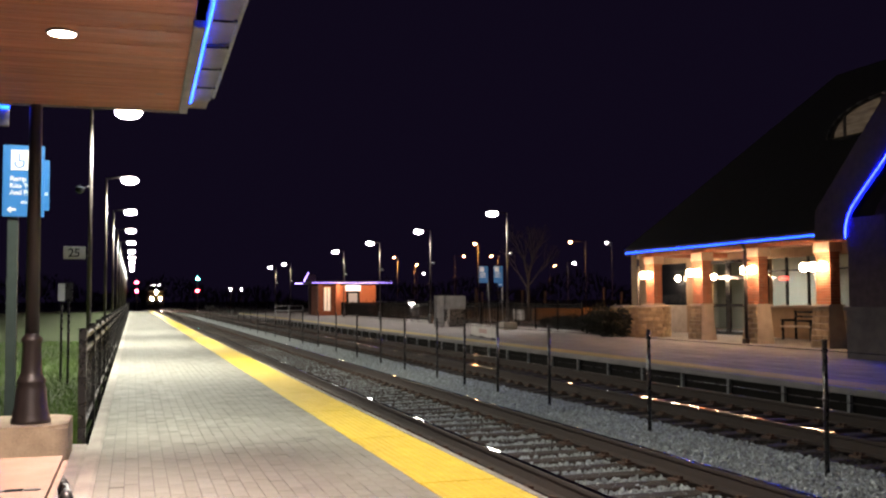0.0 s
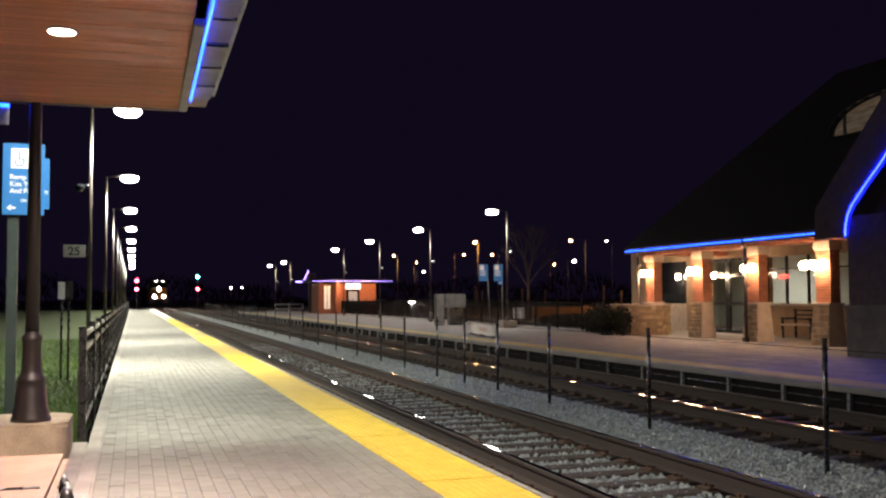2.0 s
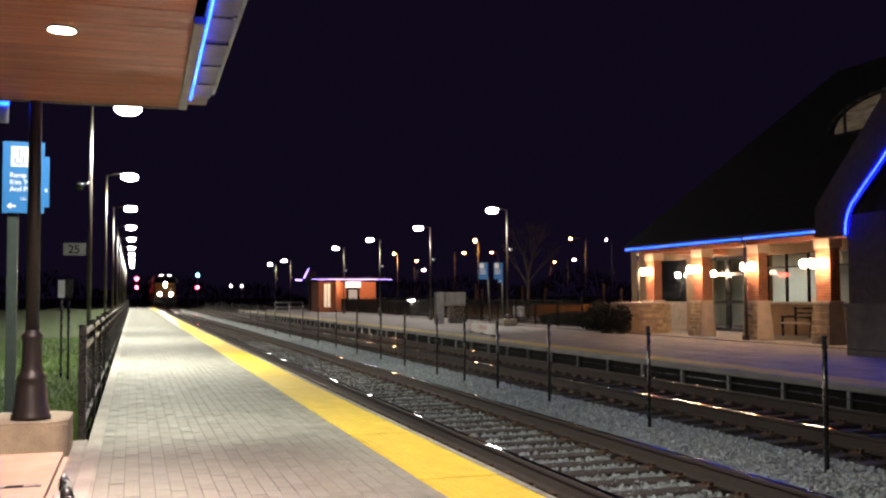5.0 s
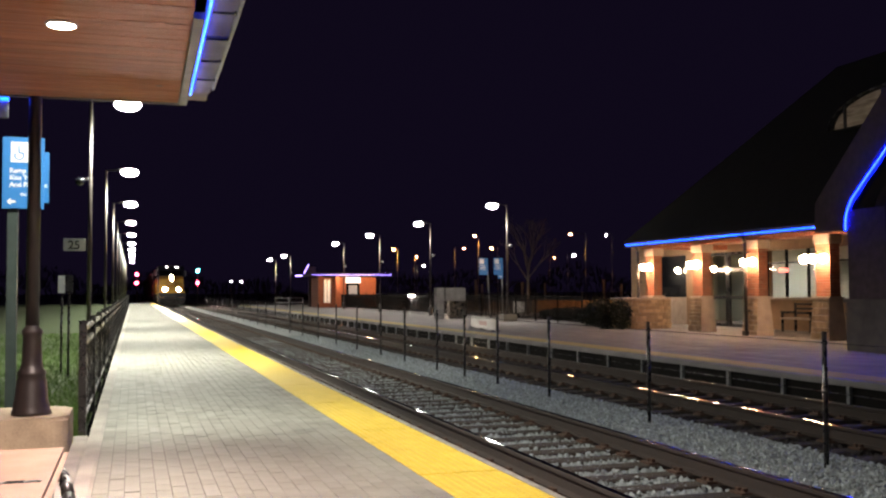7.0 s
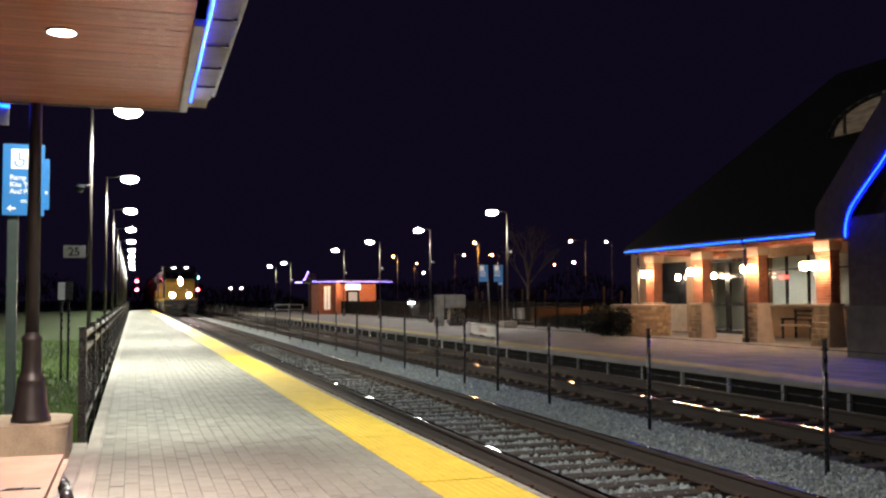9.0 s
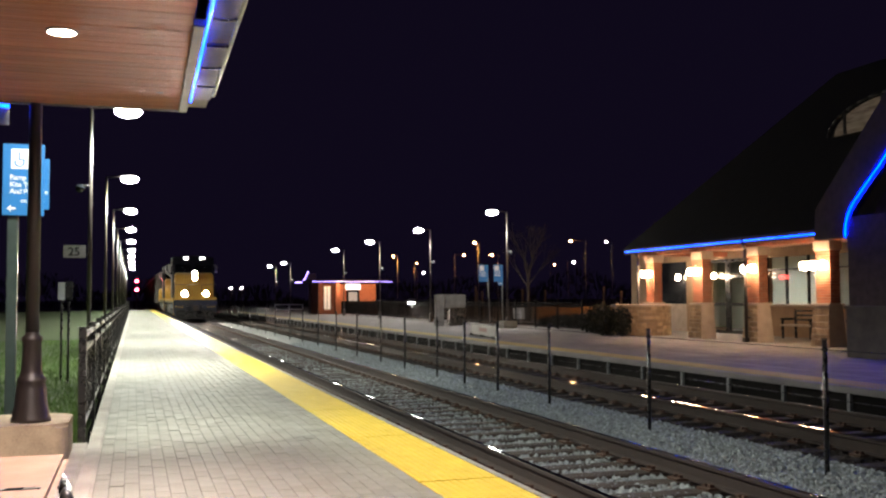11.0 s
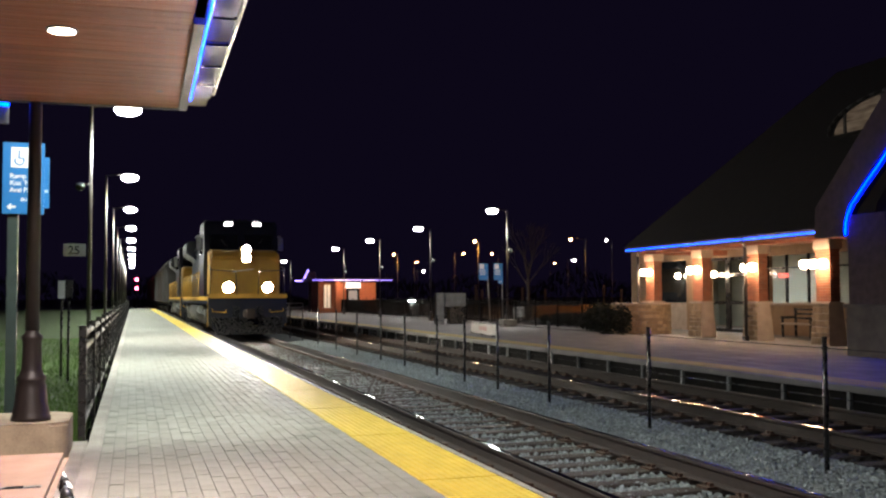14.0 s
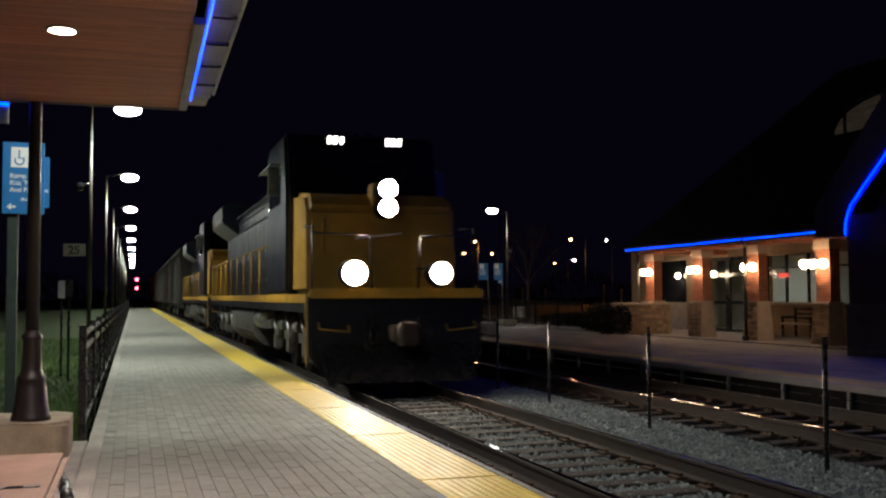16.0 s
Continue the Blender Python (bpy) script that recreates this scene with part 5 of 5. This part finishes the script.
            while y < 16.3:
                box_part("hinge", (s * 0.985 - 0.018, s * 0.985 + 0.018, y, y + 0.13, z, z + 0.05), STEEL, hood)
                y += 0.46 if row else 0.92
    bm = bmesh.new()
    tube_path(bm, [(-0.98, 5.4, 4.02), (-1.04, 5.5, 4.08), (-1.04, 16.4, 4.08), (-0.98, 16.5, 4.02)], 0.014)
    part("grab_rail", bm, STEEL, hood, "thin steel roof rail added to catch glints")
    # walkway rails
    for s in (-1, 1):
        y = 5.6
        while y < 21.7:
            rod_part("stanchion", (s * 1.42, y, 1.58), (s * 1.42, y, 2.65), 0.02, LOCO_YELLOW, c, n=8)
            y += 1.75
        bm = bmesh.new()
        tube_path(bm, [(s * 1.42, 5.35, 3.0), (s * 1.42, 5.6, 2.65), (s * 1.42, 21.4, 2.65), (s * 1.42, 21.7, 2.3)], 0.02)
        part("handrail", bm, LOCO_YELLOW, c, "yellow handrail")
        bm = bmesh.new()
        tube_path(bm, [(s * 1.42, 0.2, 1.6), (s * 1.42, 0.2, 2.7), (s * 1.42, 1.0, 2.75)], 0.02)
        tube_path(bm, [(s * 1.42, 0.05, 1.6), (s * 0.4, 0.02, 1.62)], 0.012)
        tube_path(bm, [(s * 1.42, 0.2, 2.6), (s * 0.45, 0.16, 2.55), (s * 0.4, 0.16, 1.62)], 0.018)
        part("front_handrail", bm, LOCO_BLUE, c, "dark front handrail")
    # tank and trucks
    bm = bmesh.new()
    prism(bm, [(-1.4, 1.2), (1.4, 1.2), (1.4, 0.6), (1.05, 0.3), (-1.05, 0.3), (-1.4, 0.6)], "y", 8.6, 14.2)
    soften(bm, 0.06, 2)
    part("fuel_tank", bm, TRUCK_GREY, c, "grey fuel tank")
    for s in (-1, 1):
        for y in (8.0, 7.45):
            bm = bmesh.new()
            rod(bm, (s * 1.2, y, 1.0), (s * 1.2, y + 0.42, 1.0), 0.22, n=18)
            part("air_reservoir", bm, STEEL, c, "pale air reservoir")
    for y0 in (1.6, 15.6):
        t = part("truck_frame", (lambda b: (bx(b, -1.1, -0.95, 0, 4.8, 0.62, 0.95), bx(b, 0.95, 1.1, 0, 4.8, 0.62, 0.95), bx(b, -1.1, 1.1, 1.2, 1.5, 0.7, 1.2),
                 bx(b, -1.1, 1.1, 3.2, 3.5, 0.7, 1.2), b)[-1])(bmesh.new()), TRUCK_GREY, c, "grey cast truck frame")
        t.matrix_basis = pose(0, y0, 0)
        for k in range(3):
            y = 0.5 + 1.9 * k
            for s in (-1, 1):
                box_part("journal_box", (s * 1.16 - 0.09, s * 1.16 + 0.09, y - 0.2, y + 0.2, 0.38, 0.74), TRUCK_GREY, t, "", 0.04)
                rod_part("spring", (s * 1.14, y - 0.34, 0.62), (s * 1.14, y - 0.34, 1.15), 0.09, TRUCK_GREY, t, n=12)
                rod_part("brake_cylinder", (s * 1.18, y + 0.5, 0.95), (s * 1.18, y + 0.95, 0.95), 0.12, TRUCK_GREY, t, n=14)
                rod_part("damper", (s * 1.2, y - 0.1, 0.7), (s * 1.22, y + 0.5, 1.25), 0.045, STEEL, t, n=8)
            bm = bmesh.new()
            for s in (-1, 1):
                rod(bm, (s * 0.69, 0, 0), (s * 0.82, 0, 0), 0.53, n=28)
                rod(bm, (s * 0.66, 0, 0), (s * 0.7, 0, 0), 0.56, n=28)
                bx(bm, s * 0.83 - 0.02, s * 0.83 + 0.02, -0.3, 0.3, -0.04, 0.04)
            rod(bm, (-0.7, 0, 0), (0.7, 0, 0), 0.1, n=12)
            w = part("wheelset", bm, RAIL_RUST, c, "steel wheelset")
            w.matrix_basis = pose(0, y0 + y, 0.53)
            if lead:
                WHEELSETS.append((w, (0, y0 + y, 0.53)))
    return c


def wagon(material, ribs, label):
    c = thing("freight_wagon", (TRACKS[0], 0, RAIL_Z), label, "freight wagon", "freight train")
    box_part("underframe", (-1.3, 1.3, 0.3, 16.7, 0.9, 1.15), IRON, c)
    box_part("body", (-1.48, 1.48, 0.5, 16.5, 1.15, 4.55), material, c, "ribbed steel body", 0.04)
    bm = bmesh.new()
    prism(bm, [(-1.5, 4.55), (1.5, 4.55), (1.2, 4.72), (-1.2, 4.72)], "y", 0.45, 16.55)
    part("roof", bm, CAR_GREY, c)
    for s in (-1, 1):
        for k in range(ribs):
            y = 0.6 + k * 15.7 / (ribs - 1)
            box_part("rib", (s * 1.51 - 0.04, s * 1.51 + 0.04, y, y + 0.1, 1.15, 4.55), material, c)
        box_part("top_chord", (s * 1.53 - 0.03, s * 1.53 + 0.03, 0.5, 16.5, 4.4, 4.56), material, c)
        box_part("ladder", (s * 1.55 - 0.02, s * 1.55 + 0.02, 0.62, 1.05, 1.3, 4.3), CAR_GREY, c, "pale ladder panel")
    for y0 in (1.2, 13.2):
        box_part("truck_frame", (-1.1, 1.1, y0, y0 + 2.4, 0.35, 0.75), IRON, c, "", 0.05)
        for k in range(2):
            bm = bmesh.new()
            for s in (-1, 1):
                rod(bm, (s * 0.69, y0 + 0.3 + 1.75 * k, 0.46), (s * 0.82, y0 + 0.3 + 1.75 * k, 0.46), 0.46, n=20)
            part("wheelset", bm, RAIL_RUST, c)
    return c


TRAIN = []


def train():
    lead = locomotive(True)
    TRAIN.append((lead, 0.0))
    TRAIN.append((locomotive(False), 22.6))
    y = 45.4
    kinds = [wagon(CAR_GREY, 9, "pale grey ribbed freight wagon"), wagon(CAR_BROWN, 12, "brown ribbed freight wagon")]
    for i in range(7):
        k = kinds[i % 2] if i < 2 else copy_thing(kinds[i % 2], pose(TRACKS[0], 0, RAIL_Z))
        TRAIN.append((k, y))
        y += 17.6


def motions():
    marks = [0, 0.1] + list(range(1, 16)) + [15.9, 16]
    for ob, back in TRAIN:
        walk(ob, [(t, pose(TRACKS[0], ARRIVE + SPEED * (16 - t) + back, RAIL_Z)) for t in marks])
    steps = [k / 15 for k in range(241)]
    for w, at in WHEELSETS:
        walk(w, [(t, pose(*at, math.degrees(SPEED * t / 0.53) % 360)) for t in steps])


ground()
canopy()
bench()
near_signs()
lamps()
near_railing()
middle_fence()
depot()
far_shelter()
far_clutter()
trees()
shrubs()
guard_rail()
yard_clutter()
signals()
train()
lawn()
far_woods()
far_platform()
ballast()
tracks()
near_platform()
motions()
